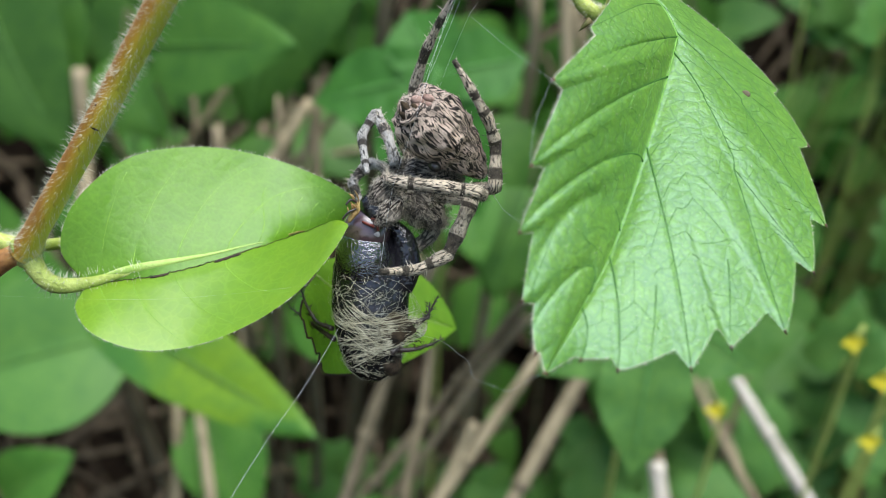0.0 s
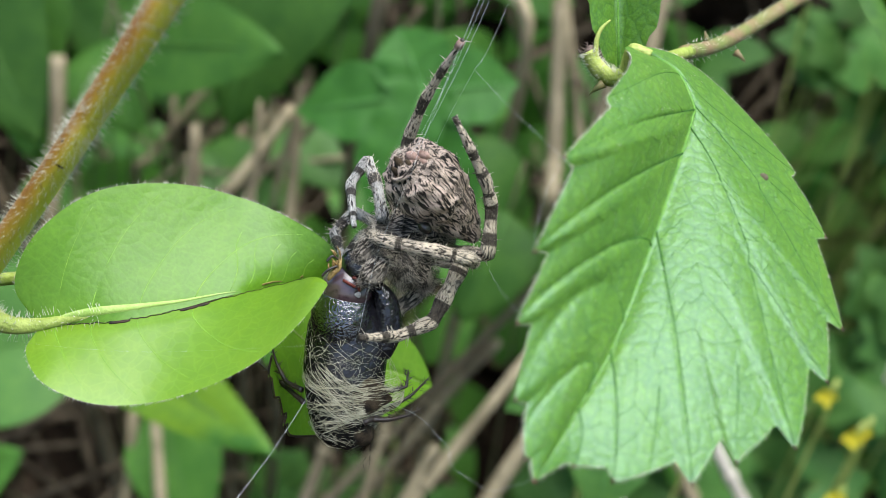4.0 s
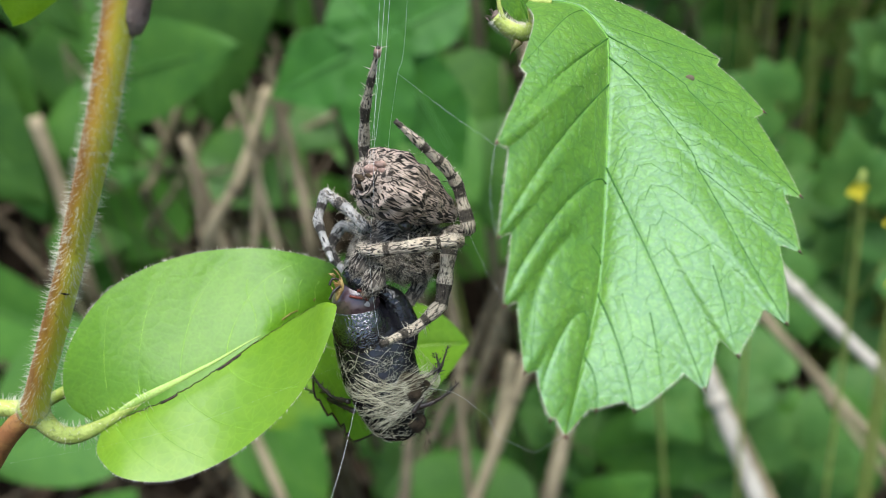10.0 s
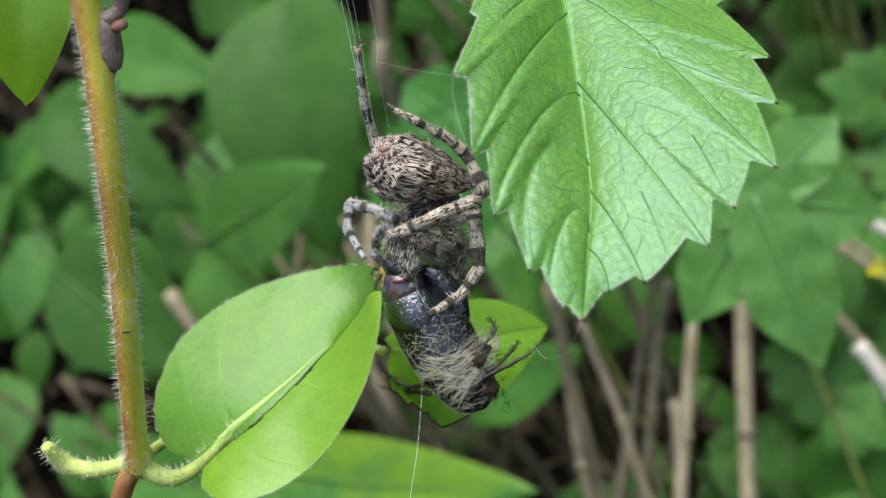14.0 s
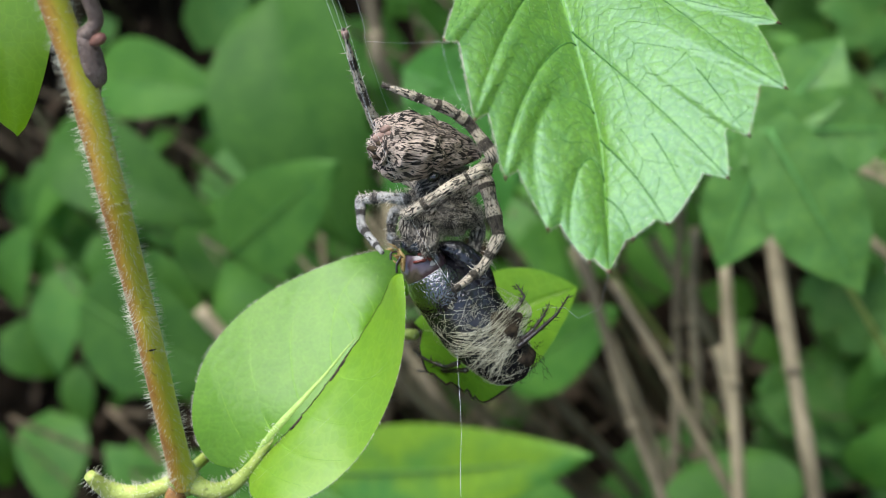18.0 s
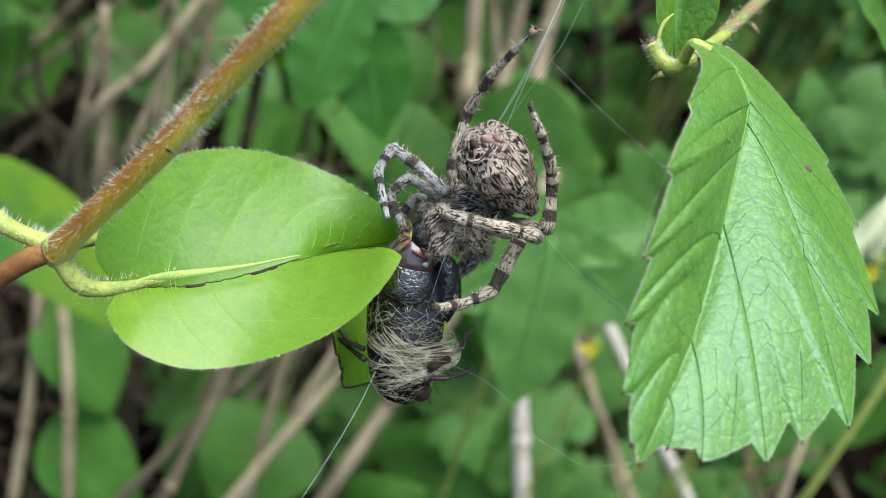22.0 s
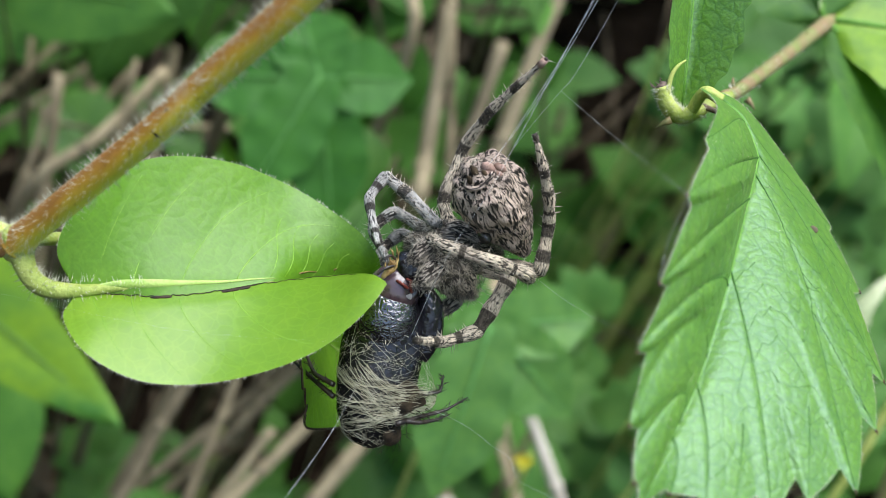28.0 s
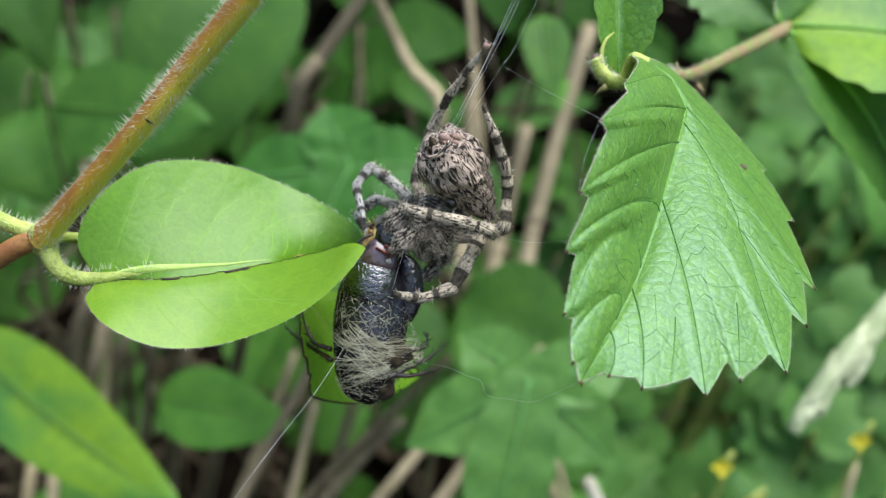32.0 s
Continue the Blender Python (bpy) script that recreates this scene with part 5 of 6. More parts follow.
def down_to_ground(p, drift=(0, 0)):
    z = ground_height(p.x + drift[0], p.y + drift[1])
    return Vector((p.x + drift[0], p.y + drift[1], z - 0.01))


def dead_stalk(a, b, width, material=STRAW, placed=False, lean=0.0):
    k = 1.0 if placed else 1.22 if material is STRAW_PALE else 1.34 if a[2] < 38 else 1.1
    if material is STRAW and a[0] < -6 and max(a[1], b[1]) > -8:
        lean = 0.14
    width *= k
    top, low = at(*farther(a, k)), at(*farther(b, k))
    if low.z > top.z:
        top, low = low, top
    way = (low - top)
    head = top - way.normalized() * (rnd.uniform(0.0, 0.05) if material is STRAW else 0.003)
    nxt = low + way.normalized() * 0.05
    fall = max(0.0, nxt.z - ground_height(nxt.x, nxt.y)) / max(0.02, -way.z)
    run = way * fall
    if run.x * run.x + run.y * run.y > 0.09:
        run *= 0.3 / math.hypot(run.x, run.y)
    foot = down_to_ground(nxt, (run.x, run.y))
    if lean:
        foot = down_to_ground(low, (0, lean))
        nxt = low.lerp(foot, 0.4)
    if nxt.z < foot.z + 0.02:
        nxt = low.lerp(foot, 0.5)
    mid = nxt.lerp(foot, 0.5) + Vector((rnd.uniform(-0.003, 0.003), 0, 0))
    pts = smooth_path([head, top.lerp(low, 0.4) + jitter(0.002), low, nxt, mid, foot], 5)
    r = width * 0.0025 * rnd.uniform(0.7, 1.1)
    rr = [r * (0.85 + 0.3 * i / len(pts)) * (1 + 0.08 * math.sin(i * 1.7)) for i in range(len(pts))]
    t = thing("dead_stalk", foot, "dry straw-coloured plant stalk standing among weeds", "dead stalk", "dead stalks")
    part("stem", Geo().tube(pts, rr, 8), material, t)
    for k in (0.25, 0.55):
        i = int(k * len(pts))
        part("joint", Geo().blob(pts[i], pts[i + 1] - pts[i], r * 1.1, r * 1.2, r * 1.2, n=8, rings=6), material, t)


def far_leaf(b, tp, width, material=None, facing=None):
    k = 1.24 if b[0] < -9 and b[1] > -7 else 1.5 if b[0] > 0 else 1.2
    k = 1.0 if material is FAR_LIGHT else k
    width *= k
    base, tip = at(*farther(b, k)), at(*farther(tp, k))
    facing = Vector(facing) if facing else Vector((rnd.uniform(-0.35, 0.35), -0.75, 0.55 + rnd.uniform(-0.25, 0.2)))
    w = width * 0.01
    mat = material or FAR_LEAF
    root = down_to_ground(base, (rnd.uniform(-0.05, 0.05), 0.08 + rnd.uniform(0, 0.05)))
    t = thing("honeysuckle_sprig", root, "shaded oval green leaf on a thin vine stem", "vine sprig", "leaves behind the spider")
    lf = part("leaf", blade(Geo(), base, tip, w, facing, rows=20, cols=5, fold=rnd.uniform(0.1, 0.3), curl=rnd.uniform(0.05, 0.22)), mat, t)
    part("midrib", midrib_of(Geo(), base, tip, w, facing, 0.12, 0.0006), HOP_LEAF, lf)
    back = base + (base - tip).normalized() * 0.012 + Vector((0, 0.015, 0))
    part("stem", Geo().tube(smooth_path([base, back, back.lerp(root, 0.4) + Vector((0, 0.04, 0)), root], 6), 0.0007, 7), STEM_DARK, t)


def lobe_blade(base, tip, width, facing, droop=0.12, teeth=11, rows=44, cols=6):
    """One lobe of a palmate leaf: narrow at the base, widest past its middle, with small teeth."""
    along = tip - base
    a = along.normalized()
    nrm = (facing - a * facing.dot(a)).normalized()
    side = a.cross(nrm)
    out = []
    for i in range(rows + 1):
        s = i / rows
        w = width * 0.5 * (0.42 + 0.58 * math.sin(math.pi * min(1.0, s * 0.82 + 0.05))) * (1 - max(0.0, (s - 0.6) / 0.4) ** 1.7)
        w *= 1 - 0.07 * ((s * teeth) % 1.0) * min(1.0, s * 3)
        mid = base + a * (along.length * s) - nrm * (droop * along.length * s * s)
        out.append([mid + side * (w * j / cols) + nrm * (abs(j / cols) * w * 0.16 + 0.03 * w * math.sin(s * 26) * abs(j / cols)) for j in range(-cols, cols + 1)])
    return Geo().sheet(out)


def palmate(centre, tips, facing, material, widths, label):
    c = at(*centre)
    root = down_to_ground(c, (0.03, 0.12))
    t = thing("hop_leaf", root, label, "palmate leaf", "lobed leaves behind the spider")
    face = Vector(facing)
    for k, (tp, w) in enumerate(zip(tips, widths)):
        tip = at(*tp)
        lift = face.normalized() * (0.0007 * (k % 3))
        lobe = part("lobe", lobe_blade(c + (c - tip) * 0.05 + lift, tip + lift, w * 0.01, face), material, t)
        rib = [c.lerp(tip, i / 10) - face.normalized() * (0.12 * (tip - c).length * (i / 10) ** 2 - 0.0009) + lift for i in range(10)]
        part("vein", Geo().tube(rib, [0.00055 * (1 - 0.08 * i) for i in range(10)], 5), HOP_VEIN, lobe)
    part("stem", Geo().tube(smooth_path([c, c + Vector((0, 0.03, -0.03)), c.lerp(root, 0.5) + Vector((0, 0.03, 0)), root], 6), 0.0009, 7), STEM_YOUNG, t)
    return t


def lobed_weed(p, size, count, label="clump of small lobed blue-green weed leaves"):
    c = at(*farther(p, 1.5))
    size *= 1.6
    root = down_to_ground(c, (0.0, 0.05))
    t = thing("weed_clump", root, label, "weed", "weeds on the bank")
    for _ in range(count):
        q = c + Vector((rnd.gauss(0, 0.02), rnd.gauss(0, 0.012), rnd.gauss(0, 0.022)))
        fc = Vector((rnd.uniform(-0.5, 0.5), -0.8, rnd.uniform(0.2, 0.9)))
        g = Geo()
        turn = rnd.uniform(0, 6.28)
        s = fc.orthogonal().normalized()
        u = fc.normalized().cross(s)
        for k in range(5):
            a = turn + (k - 2) * 0.75
            tip = q + (s * math.cos(a) + u * math.sin(a)) * size * 0.01 * rnd.uniform(0.75, 1.05) * (1.0 if k == 2 else 0.85)
            blade(g, q, tip, size * 0.0065, fc, rows=8, cols=3, fold=0.15, curl=0.1)
        lf = part("leaf", g, WEED, t)
        part("leaf_stalk", Geo().tube(smooth_path([q, q.lerp(root, 0.4) + jitter(0.01), root + jitter(0.01)], 5), 0.0005, 6), STEM_YOUNG, t)


def yellow_flower(p, size):
    c = at(*p)
    root = down_to_ground(c, (0.02, 0.06))
    t = thing("yellow_flower", root, "small yellow flower on a thin green stalk", "flower", "yellow flowers")
    for k in range(4):
        a = k * math.pi / 2 + 0.4
        tip = c + (Vector((math.cos(a), -0.3, math.sin(a)))) * size * 0.01
        part("petal", blade(Geo(), c, tip, size * 0.009, Vector((0, -1, 0.2)), rows=8, cols=3, curl=-0.2, pointed=0.7), YELLOW, t)
    part("stalk", Geo().tube(smooth_path([c, c + Vector((0.005, 0.01, -0.03)), root], 8), 0.0007, 6), STEM_YOUNG, t)


def undergrowth():
    """Leaves and stalks too far and too many to tell apart."""
    for name, mat, n, label in (("undergrowth", FAR_LEAF, 420, "dense shaded green leaves filling the bank"), ("undergrowth", WEED, 150, "mixed green weed leaves on the bank")):
        g = Geo()
        for k in range(n):
            x, y = rnd.uniform(-0.55, 0.5), rnd.uniform(0.5, 1.0) if k % 2 else rnd.uniform(0.62, 0.9)
            z = ground_height(x, y) + rnd.uniform(0.0, 0.14)
            b = Vector((x, y, z))
            s = rnd.uniform(0.035, 0.085)
            tip = b + Vector((rnd.uniform(-1, 1), rnd.uniform(-0.6, 0.2), rnd.uniform(-1, 0.5))).normalized() * s
            blade(g, b, tip, s * rnd.uniform(0.45, 0.75), Vector((rnd.uniform(-0.6, 0.6), -0.8, rnd.uniform(0.1, 1))), rows=6, cols=2)
        tagged(part(name, g, mat), label, "undergrowth", kind="stuff")
    g = Geo()
    for _ in range(500):
        x, y = rnd.uniform(-0.5, 0.45), rnd.uniform(0.36, 0.95)
        z = ground_height(x, y)
        way = Vector((rnd.uniform(-1, 1), rnd.uniform(-0.4, 0.4), rnd.uniform(0.1, 1.4))).normalized()
        ln = rnd.uniform(0.06, 0.25)
        p = Vector((x, y, z))
        g.tube([p, p + way * ln * 0.5 + jitter(0.008), p + way * ln], rnd.uniform(0.0008, 0.0025), 5)
    tagged(part("dead_grass", g, GRASS_SHADED), "tangle of thin dry brown stalks lying on the bank", "dead grass", kind="stuff")
    g = Geo()
    for _ in range(900):
        x, y = rnd.uniform(-0.55, 0.5), rnd.uniform(0.2, 0.95)
        p = Vector((x, y, ground_height(x, y) + 0.004))
        s = rnd.uniform(0.01, 0.035)
        blade(g, p, p + Vector((rnd.uniform(-1, 1), rnd.uniform(-1, 1), rnd.uniform(-0.2, 0.4))) * s, s * 0.6, Vector((rnd.uniform(-0.5, 0.5), -0.6, 1)), rows=5, cols=2, curl=0.4)
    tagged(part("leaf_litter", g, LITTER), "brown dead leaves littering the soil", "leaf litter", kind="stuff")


def hedge():
    """An unseen hedge over the bank, added to block skylight and darken the background."""
    g = Geo()
    for _ in range(7000):
        y = rnd.uniform(0.62, 1.15)
        b = Vector((rnd.uniform(-1.5, 1.5), y, 0.78 + 0.5 * abs(0.6 - y) + rnd.uniform(0.0, 0.35)))
        s = rnd.uniform(0.03, 0.07)
        tip = b + Vector((rnd.uniform(-1, 1), rnd.uniform(-1, 1), rnd.uniform(-0.9, 0.3))).normalized() * s
        blade(g, b, tip, s * 0.65, Vector((rnd.uniform(-0.6, 0.6), -0.5, 1)), rows=5, cols=2)
    for _ in range(60):
        x, y = rnd.uniform(-0.8, 0.8), rnd.uniform(0.75, 1.0)
        p = Vector((x, y, ground_height(x, y)))
        g.tube([p, p + Vector((rnd.uniform(-0.1, 0.1), -0.2, 0.3)), p + Vector((rnd.uniform(-0.2, 0.2), -0.5, 0.5))], [0.004, 0.003, 0.0015], 6)
    tagged(part("hedge", g, FAR_LEAF), "dark green leafy hedge, unseen, added over the bank to shade it", "hedge", kind="stuff")


def wilted_bud():
    root = down_to_ground(at(8.6, -2, 18), (0.02, 0.05))
    t = thing("wilted_shoot", root, "pale wilted folded leaf drooping from a green stalk", "shoot")
    for a, b, w, h in (((7.95, 2.4, 15.2), (7.2, -0.4, 15), 0.0021, 0.001), ((7.8, 1.9, 15.1), (7.6, -0.2, 15.1), 0.002, 0.001), ((7.5, 1.2, 15.0), (6.9, -0.9, 14.9), 0.0023, 0.0011), ((7.2, 0.0, 15.0), (6.8, -1.5, 14.9), 0.0022, 0.001), ((7.3, 0.1, 15.0), (7.15, -1.1, 15.0), 0.0018, 0.001)):
        p, q = (at(x + 0.4, y + 0.5, z) for x, y, z in (a, b))
        part("leaf", Geo().blob(p.lerp(q, 0.5), q - p, (q - p).length * 0.5, w, h, n=22, rings=22, bump=0.0012, taper=0.15), PALE_BUD, t)
    part("stalk", Geo().tube(smooth_path([at(8.4, 3.0, 15.2), at(8.7, 4.0, 15.6), at(9.5, 5.5, 16.5), at(10.6, 4.2, 18), at(11, -6, 20), root], 6), 0.0011, 8), STEM_YOUNG, t)


build_ground()
bramble()
honeysuckle()
the_spider, arch_leg, arch_shank = spider()
the_beetle, beetle_legs = beetle()
web()
wilted_bud()
swaying_hop = palmate((2.84, -2.55, 20), ((5.27, -1.12, 20.5), (5.75, -3.68, 20), (3.37, -6.8, 19), (0.48, -5.13, 19.5), (0.7, -2.0, 20.5)), (0, -0.85, 0.5), HOP_LEAF, (1.9, 2.1, 2.3, 2.0, 1.7), "five-lobed green hop leaf on a thin stalk")
palmate((-5.0, 1.3, 27), ((-8.6, -0.4, 26.5), (-6.6, 3.0, 27.5), (-5.3, -2.6, 26), (-2.6, -2.6, 26.5), (-2.5, 2.6, 27.5)), (0, -0.85, 0.5), HOP_DARK, (2.5, 2.5, 2.4, 2.5, 2.4), "shaded five-lobed green leaf among dry stalks")
far_leaf((-10.1, 7.2, 29.0), (-11.0, -1.6, 27.0), 6.0)
far_leaf((-20.9, 6.4, 31.0), (-15.9, 1.3, 29.0), 3.6)
far_leaf((-18.1, 1.8, 33.0), (-15.9, -2.6, 31.0), 3.4)
far_leaf((-21.5, 0.6, 29.0), (-16.5, -4.1, 27.0), 4.7)
far_leaf((-20.9, -6.6, 27.0), (-13.9, -8.3, 25.0), 3.4)
far_leaf((-14.7, -8.1, 27.0), (-5.6, -10.2, 25.0), 3.3, FAR_LIGHT)
far_leaf((-19.2, 8.0, 33.0), (-14.2, 5.2, 31.0), 3.2)
far_leaf((5.2, 0.5, 40.0), (6.6, -2.8, 40.0), 4.7)
far_leaf((-12.3, -8.9, 26.0), (-18.4, -12.4, 25.0), 5.4, HOP_LEAF)
far_leaf((-19.5, -0.8, 30.0), (-16.9, -4.8, 28.0), 2.8)
far_leaf((-19.2, 1.2, 30.0), (-17.0, -5.0, 28.0), 3.1)
far_leaf((-17.7, 1.6, 34.0), (-15.8, -2.7, 32.0), 3.9)
far_leaf((3.3, -5.2, 30.0), (3.8, -8.3, 28.0), 3.1)
far_leaf((-14.4, -14.6, 24.0), (-12.3, -12.2, 23.0), 2.4)
far_leaf((-4.4, -0.2, 30.0), (-0.7, -1.9, 30.0), 3.3)
far_leaf((-10.7, -11.7, 30.0), (-7.8, -15.1, 29.0), 3.4)
far_leaf((-9.7, -16.0, 30.0), (-5.6, -18.3, 29.0), 3.6)
far_leaf((-4.5, -13.6, 30.0), (-4.2, -17.5, 29.0), 3.0)
far_leaf((-13.4, -3.2, 34.0), (-9.8, -5.0, 33.0), 3.0, HOP_LEAF)
far_leaf((-11.4, -1.6, 35.0), (-7.9, -2.9, 34.0), 2.6, HOP_LEAF)
far_leaf((-6.7, 1.2, 27.0), (-7.9, -0.1, 26.0), 1.8)
far_leaf((-1.6, -1.3, 28.0), (-1.8, -4.8, 27.0), 3.1)
far_leaf((2.5, -5.4, 30.0), (3.2, -8.7, 29.0), 2.4)
far_leaf((0.3, -1.2, 30.0), (-0.6, -6.2, 29.0), 3.2)
far_leaf((-0.9, -1.9, 33.0), (4.6, -1.1, 31.0), 3.0)
far_leaf((-4.2, -1.1, 27.0), (-2.2, -3.5, 25.0), 2.6)
far_leaf((-12.4, 0.0, 22.0), (-7.8, 1.1, 20.0), 2.9)
far_leaf((2.6, -2.3, 26.0), (5.2, -4.5, 25.0), 3.6)
far_leaf((-0.3, 6.3, 26.0), (0.4, 5.2, 24.0), 1.0)
far_leaf((-16.0, -0.5, 29.0), (-13.8, -2.9, 28.0), 3.7)
far_leaf((-8.4, -7.7, 29.0), (-3.8, -6.7, 28.0), 2.8)
far_leaf((-1.0, 7.5, 24.0), (0.1, 5.2, 23.0), 1.5)
far_leaf((8.8, 8.0, 24.0), (9.6, 5.1, 22.0), 1.8)
far_leaf((-4.9, 0.6, 28.0), (-7.5, 0.3, 27.0), 3.2)
far_leaf((-5.4, 2.9, 28.0), (-3.5, 1.3, 27.0), 2.0)
far_leaf((2.3, 0.7, 32.0), (2.0, -1.1, 32.0), 3.4)
far_leaf((1.2, -12.4, 28.0), (8.2, -10.5, 27.0), 3.0)
far_leaf((-2.5, -12.2, 28.0), (-2.8, -15.4, 26.0), 4.5)
far_leaf((1.0, -13.9, 26.0), (2.9, -12.1, 25.0), 2.5)
far_leaf((5.7, -4.5, 30.0), (6.0, -7.8, 29.0), 1.8)
far_leaf((-0.3, -1.2, 27.0), (4.2, -1.5, 26.0), 4.3)

for a, b, width in (
    ((1.95, -6.65, 32), (-0.24, -16.2, 32), 1.1), ((-0.03, -7.53, 32), (-2.56, -15.1, 32), 1.25), ((-4.66, -8.5, 32), (-5.22, -14.1, 32), 1.0), ((-3.74, -8.9, 33), (-3.37, -12.6, 33), 0.8),
    ((-1.76, 2.5, 36), (-0.59, -1.3, 36), 1.3), ((-0.11, 3.1, 36), (0.55, -1.3, 36), 1.6), ((-12.3, -14.7, 36), (-9.7, -21.7, 36), 1.2), ((-13.2, -17.0, 37), (-12.1, -22.5, 37), 1.1),
    ((-1.9, -12.0, 36), (-3.1, -17.2, 36), 1.2), ((-8.3, 7.0, 36), (-9.1, 2.8, 36), 1.4), ((-7.5, 7.9, 37), (-3.5, 4.0, 37), 1.2), ((-4.3, 9.3, 38), (-2.8, 6.2, 38), 1.0),
    ((0.8, 6.4, 36), (1.7, -1.4, 36), 1.3), ((-11.6, -4.1, 36), (-11.8, -8.9, 36), 1.1), ((-10.7, -3.1, 37), (-9.6, -8.2, 37), 1.0), ((-13.9, -4.9, 36), (-12.4, -10.1, 36), 1.0),
    ((-20.1, -3.7, 36), (-18.5, -9.5, 36), 1.3), ((-1.8, -7.7, 36), (-3.4, -11.3, 36), 1.1), ((-1.1, -7.5, 38), (-3.3, -13.1, 38), 1.0),
):
    dead_stalk(a, b, width, placed=True, lean=0.34 if b[1] < 0 and a[1] > 2 else 0.0)
dead_stalk((-12.4, -7.2, 33.0), (-12.4, -9.1, 33.0), 0.6)
dead_stalk((-8.8, -0.7, 30.0), (-10.8, -4.7, 30.0), 0.6)
dead_stalk((-12.1, -1.9, 33.0), (-11.1, -5.5, 33.0), 0.8)
dead_stalk((-8.0, -1.9, 31.0), (-12.2, -4.1, 31.0), 0.5)
dead_stalk((-9.2, -0.4, 29.0), (-8.7, -5.2, 29.0), 0.5)
dead_stalk((-16.0, -6.8, 35.0), (-13.9, -3.3, 35.0), 0.5)
dead_stalk((4.5, -8.5, 27.0), (5.8, -11.6, 27.0), 1.4, STRAW_PALE)
dead_stalk((5.8, -5.1, 29.0), (9.6, -8.7, 29.0), 1.1, STRAW_PALE)
dead_stalk((-16.5, -2.0, 38.0), (-15.8, -4.0, 38.0), 0.6)
dead_stalk((4.0, -4.0, 26.0), (8.6, -10.1, 26.0), 0.5)
dead_stalk((-8.3, -0.9, 24.0), (-10.0, -5.3, 24.0), 0.7)
dead_stalk((-11.1, -2.9, 26.0), (-10.6, -6.9, 26.0), 0.5)
dead_stalk((-8.8, -1.8, 25.0), (-8.0, -6.0, 25.0), 0.4)
dead_stalk((-14.0, -4.6, 30.0), (-13.4, -3.0, 30.0), 0.6)
dead_stalk((11.2, -2.5, 22.0), (11.4, -4.7, 22.0), 0.6)
dead_stalk((-7.7, -3.6, 22.0), (-7.3, -5.4, 22.0), 0.4)
dead_stalk((2.6, -3.2, 26.0), (6.2, -7.1, 26.0), 0.7)
dead_stalk((-11.2, -2.8, 32.0), (-12.6, -8.6, 32.0), 0.6)
dead_stalk((-13.1, -3.4, 30.0), (-10.2, -3.6, 30.0), 0.4)
dead_stalk((-10.9, -7.1, 31.0), (-9.0, -13.9, 31.0), 0.7)
dead_stalk((-5.9, -9.7, 38.0), (-6.1, -17.1, 38.0), 0.8)
dead_stalk((-12.8, -7.8, 34.0), (-12.9, -9.7, 34.0), 0.6)
dead_stalk((-21.7, -0.3, 36.0), (-20.3, -2.9, 36.0), 0.7)

for spot in ((5.5, -9.5, 30), (9, -8, 31), (7.5, -5.5, 33), (10.5, -1.0, 30), (12, 1.5, 31), (13, -4, 32), (6, -12, 28), (3.0, -13, 29), (9.5, -12, 29), (13, 5, 34), (15, -9, 32), (0.5, -14, 31), (-4, -14, 32), (16, -1, 33), (11, 6, 35), (9.4, 7.2, 31), (10.8, 9.0, 32), (8.4, 9.6, 33), (12.4, 8.4, 33), (6.8, 8.6, 34), (3.8, -11.0, 32), (2.8, -15.8, 32), (0.9, -13.3, 32), (4.6, -13.6, 33)):
    lobed_weed(spot, rnd.uniform(1.5, 2.2), 9)
for spot in ((10.3, -5.8, 27), (9.0, -3.1, 27), (10.4, -3.8, 27.4), (12.6, -0.8, 27), (10.0, -3.9, 26.5), (6.0, -6.6, 29)):
    yellow_flower(spot, 0.34)
undergrowth()
hedge()


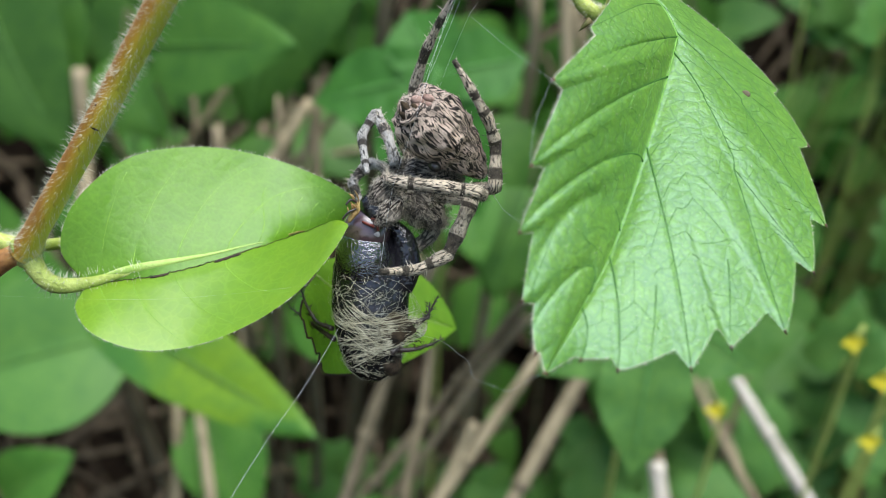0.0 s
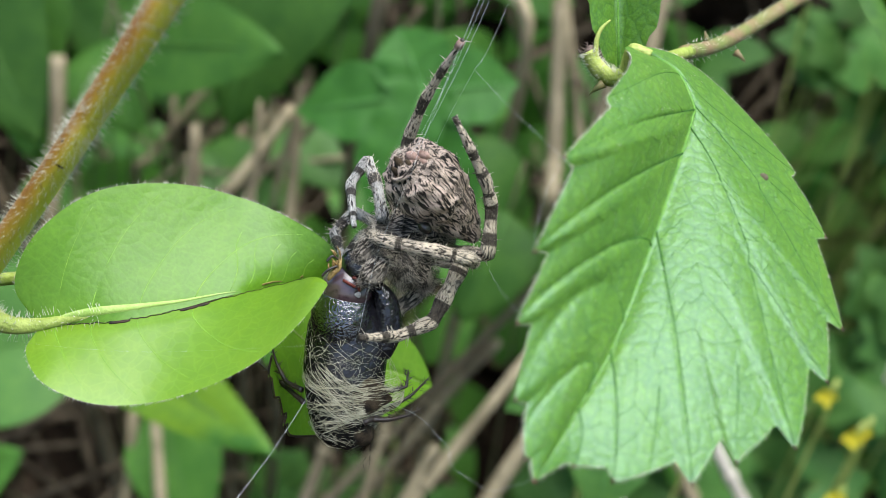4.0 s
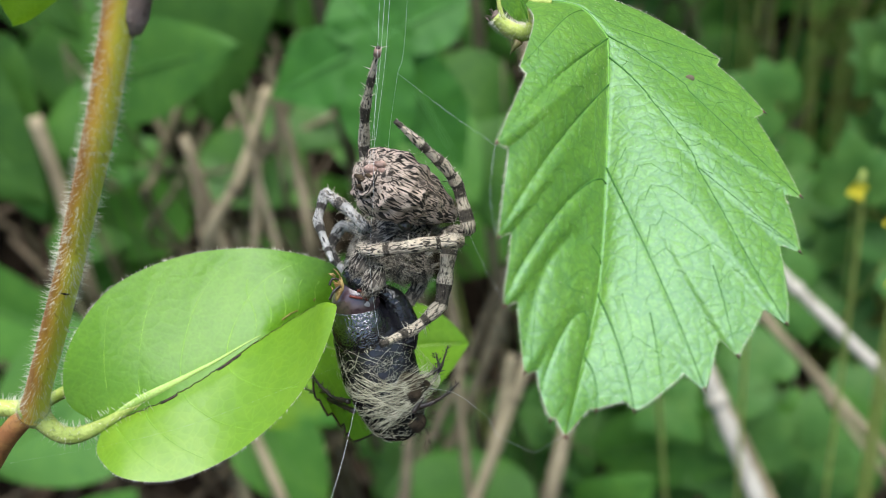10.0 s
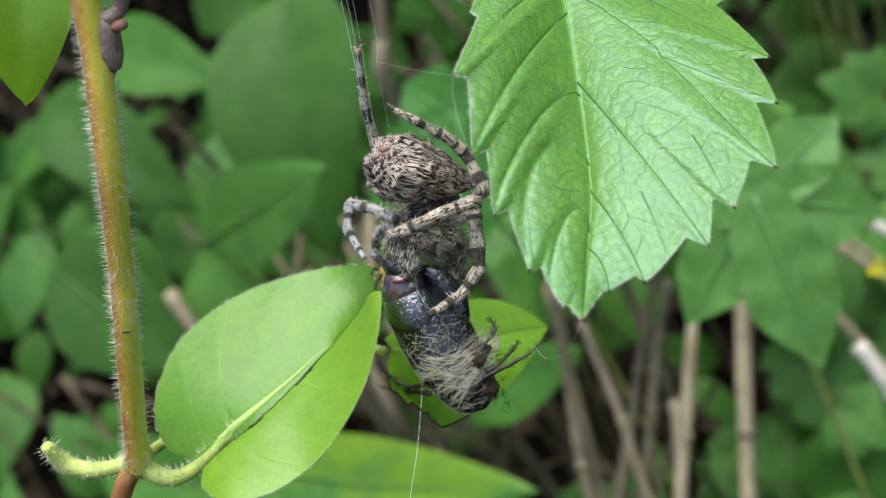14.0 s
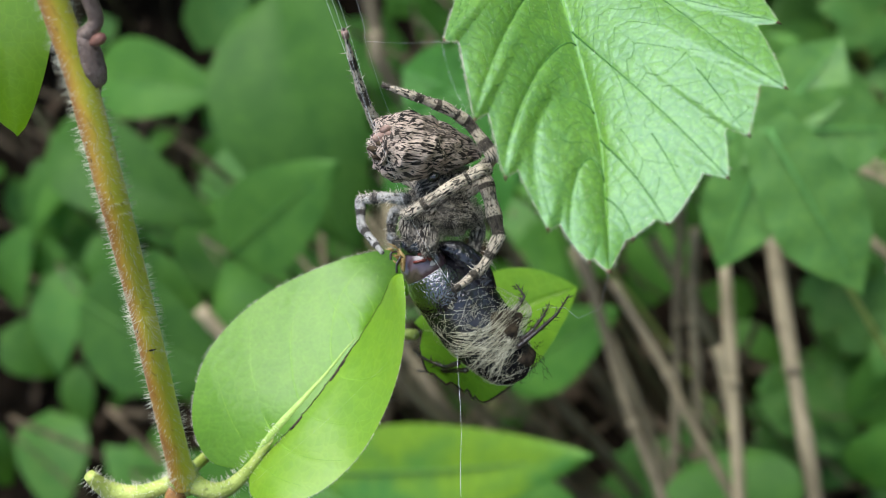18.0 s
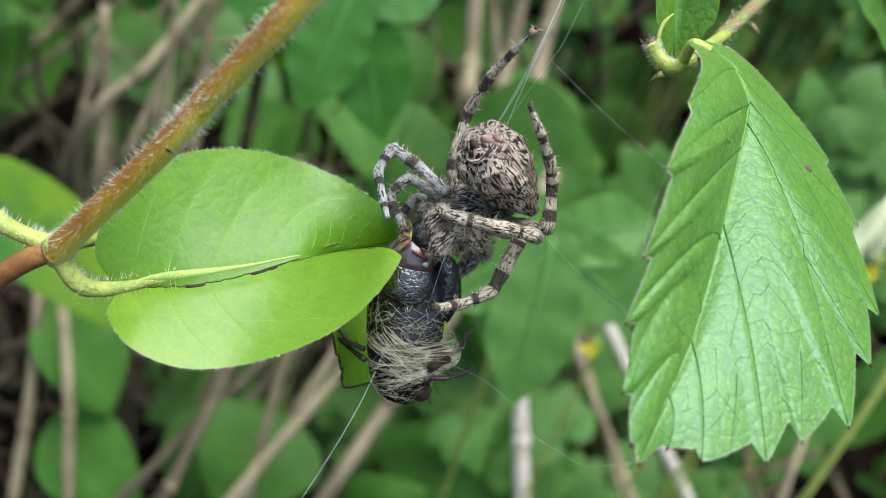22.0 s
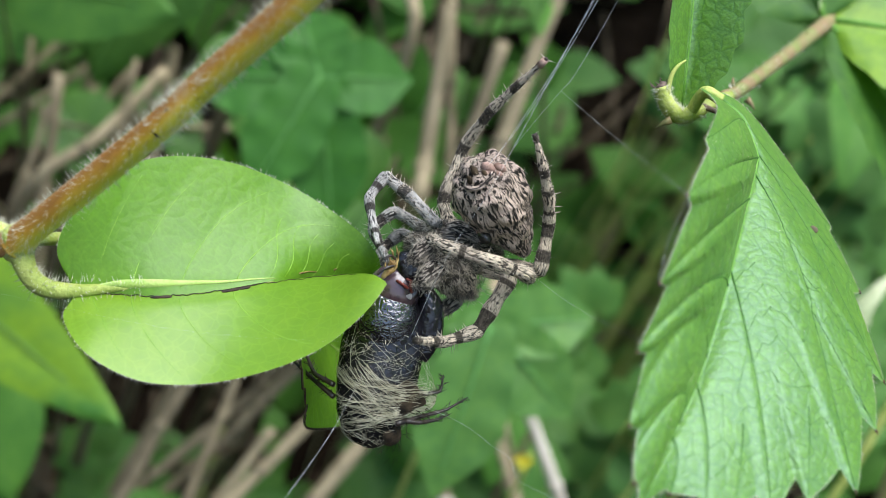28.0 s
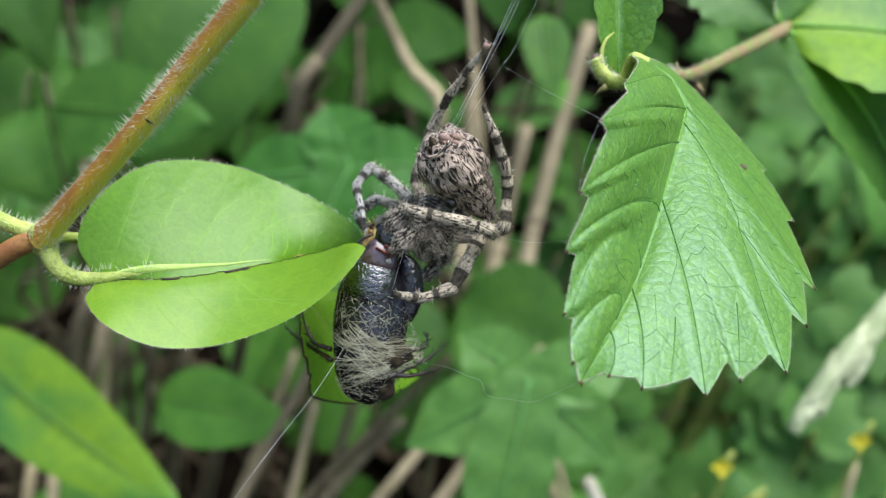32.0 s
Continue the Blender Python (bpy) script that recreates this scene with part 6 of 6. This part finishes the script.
def motions():
    """The grey leg is held up at first, sweeps out, then taps about on the prey; the hop leaf sways and the beetle's leg twitches."""
    hip, knee = at(-0.9, 0.22, 1.75), at(-1.42, 0.44, 2.3)
    home, bend = arch_leg.location.copy(), arch_shank.location.copy()

    def reach(u, v, d):
        turn = (knee - hip).rotation_difference(at(u, v, d) - hip).to_matrix().to_4x4()
        return Matrix.Translation(home) @ turn, Matrix.Translation(bend) @ turn.inverted()

    rows = [
        (0.0, reach(-1.33, 0.64, 2.26)), (2.0, reach(-1.27, 0.66, 2.3)), (5.0, reach(-1.33, 0.68, 2.22)), (6.0, reach(-1.35, 0.73, 2.14)),
        (6.3, reach(-1.46, 0.64, 2.11)), (6.5, reach(-1.59, 0.46, 2.05)), (6.8, reach(-1.58, 0.56, 1.9)), (7.0, reach(-1.41, 0.59, 2.22)),
        (7.3, reach(-1.34, 0.46, 2.36)), (7.6, reach(-1.49, 0.31, 2.26)), (8.0, reach(-1.5, 0.29, 2.26)), (8.5, reach(-1.36, 0.43, 2.36)),
        (9.0, reach(-1.35, 0.46, 2.36)), (10.0, reach(-1.42, 0.5, 2.27)), (11.0, reach(-1.48, 0.46, 2.21)), (13.0, reach(-1.5, 0.5, 2.18)),
        (14.0, reach(-1.47, 0.49, 2.22)), (14.5, reach(-1.47, 0.47, 2.22)), (16.5, reach(-1.6, 0.18, 2.06)), (17.0, reach(-1.32, 0.4, 2.38)),
        (17.5, reach(-1.37, 0.5, 2.32)), (18.0, reach(-1.5, 0.39, 2.22)), (18.5, reach(-1.5, 0.38, 2.22)), (19.0, reach(-1.36, 0.42, 2.36)),
        (19.5, reach(-1.45, 0.34, 2.3)), (20.0, reach(-1.4, 0.48, 2.3)), (21.0, reach(-1.57, 0.41, 2.12)), (24.5, reach(-1.53, 0.39, 2.19)),
        (26.5, reach(-1.5, 0.39, 2.23)), (28.0, reach(-1.54, 0.4, 2.18)), (30.5, reach(-1.5, 0.4, 2.23)), (31.2, reach(-1.58, 0.14, 2.12)),
        (31.6, reach(-1.52, 0.3, 2.2)), (32.0, reach(-1.47, 0.41, 2.26)),
    ]
    # the hop leaf sways a little on its stalk
    root, still = swaying_hop.location.copy(), at(2.84, -2.55, 20)

    def sway(u, v, d):
        turn = (still - root).rotation_difference(at(u, v, d) - root).to_matrix().to_4x4()
        return Matrix.Translation(root) @ turn

    walk(swaying_hop, [(0.0, sway(2.84, -2.55, 20)), (18.0, sway(2.84, -2.55, 20)), (22.0, sway(2.4, -2.3, 20)), (28.5, sway(2.0, -1.9, 20)), (32.0, sway(2.05, -1.9, 20))])
    # one leg of the beetle flicks out and folds again
    base, rest = at(-0.44, -1.54, 1.55), at(0.27, -1.47, 1.75)
    seat = beetle_legs[0].location.copy()

    def flick(u, v, d):
        turn = (rest - base).rotation_difference(at(u, v, d) - base).to_matrix().to_4x4()
        return Matrix.Translation(seat) @ turn

    folded, out = flick(-0.2, -0.95, 1.8), flick(0.3, -1.46, 1.65)
    walk(beetle_legs[0], [(0.0, folded), (6.0, flick(-0.05, -1.1, 1.8)), (8.0, flick(-0.1, -1.07, 1.7)), (11.8, folded), (12.6, out), (13.4, out), (14.2, flick(0.1, -1.35, 1.7)), (17.0, flick(0.02, -1.4, 1.7)), (17.5, flick(0.31, -1.32, 1.6)), (18.3, flick(0.15, -1.2, 1.65)), (19.5, folded), (27.2, folded), (28.0, flick(0.1, -1.05, 1.85)), (29.0, flick(0.08, -1.0, 1.9)), (30.0, flick(-0.2, -0.95, 1.85)), (32.0, flick(-0.04, -1.03, 1.8))])
    walk(arch_leg, [(t, m[0]) for t, m in rows])
    walk(arch_shank, [(t, m[1]) for t, m in rows])


motions()
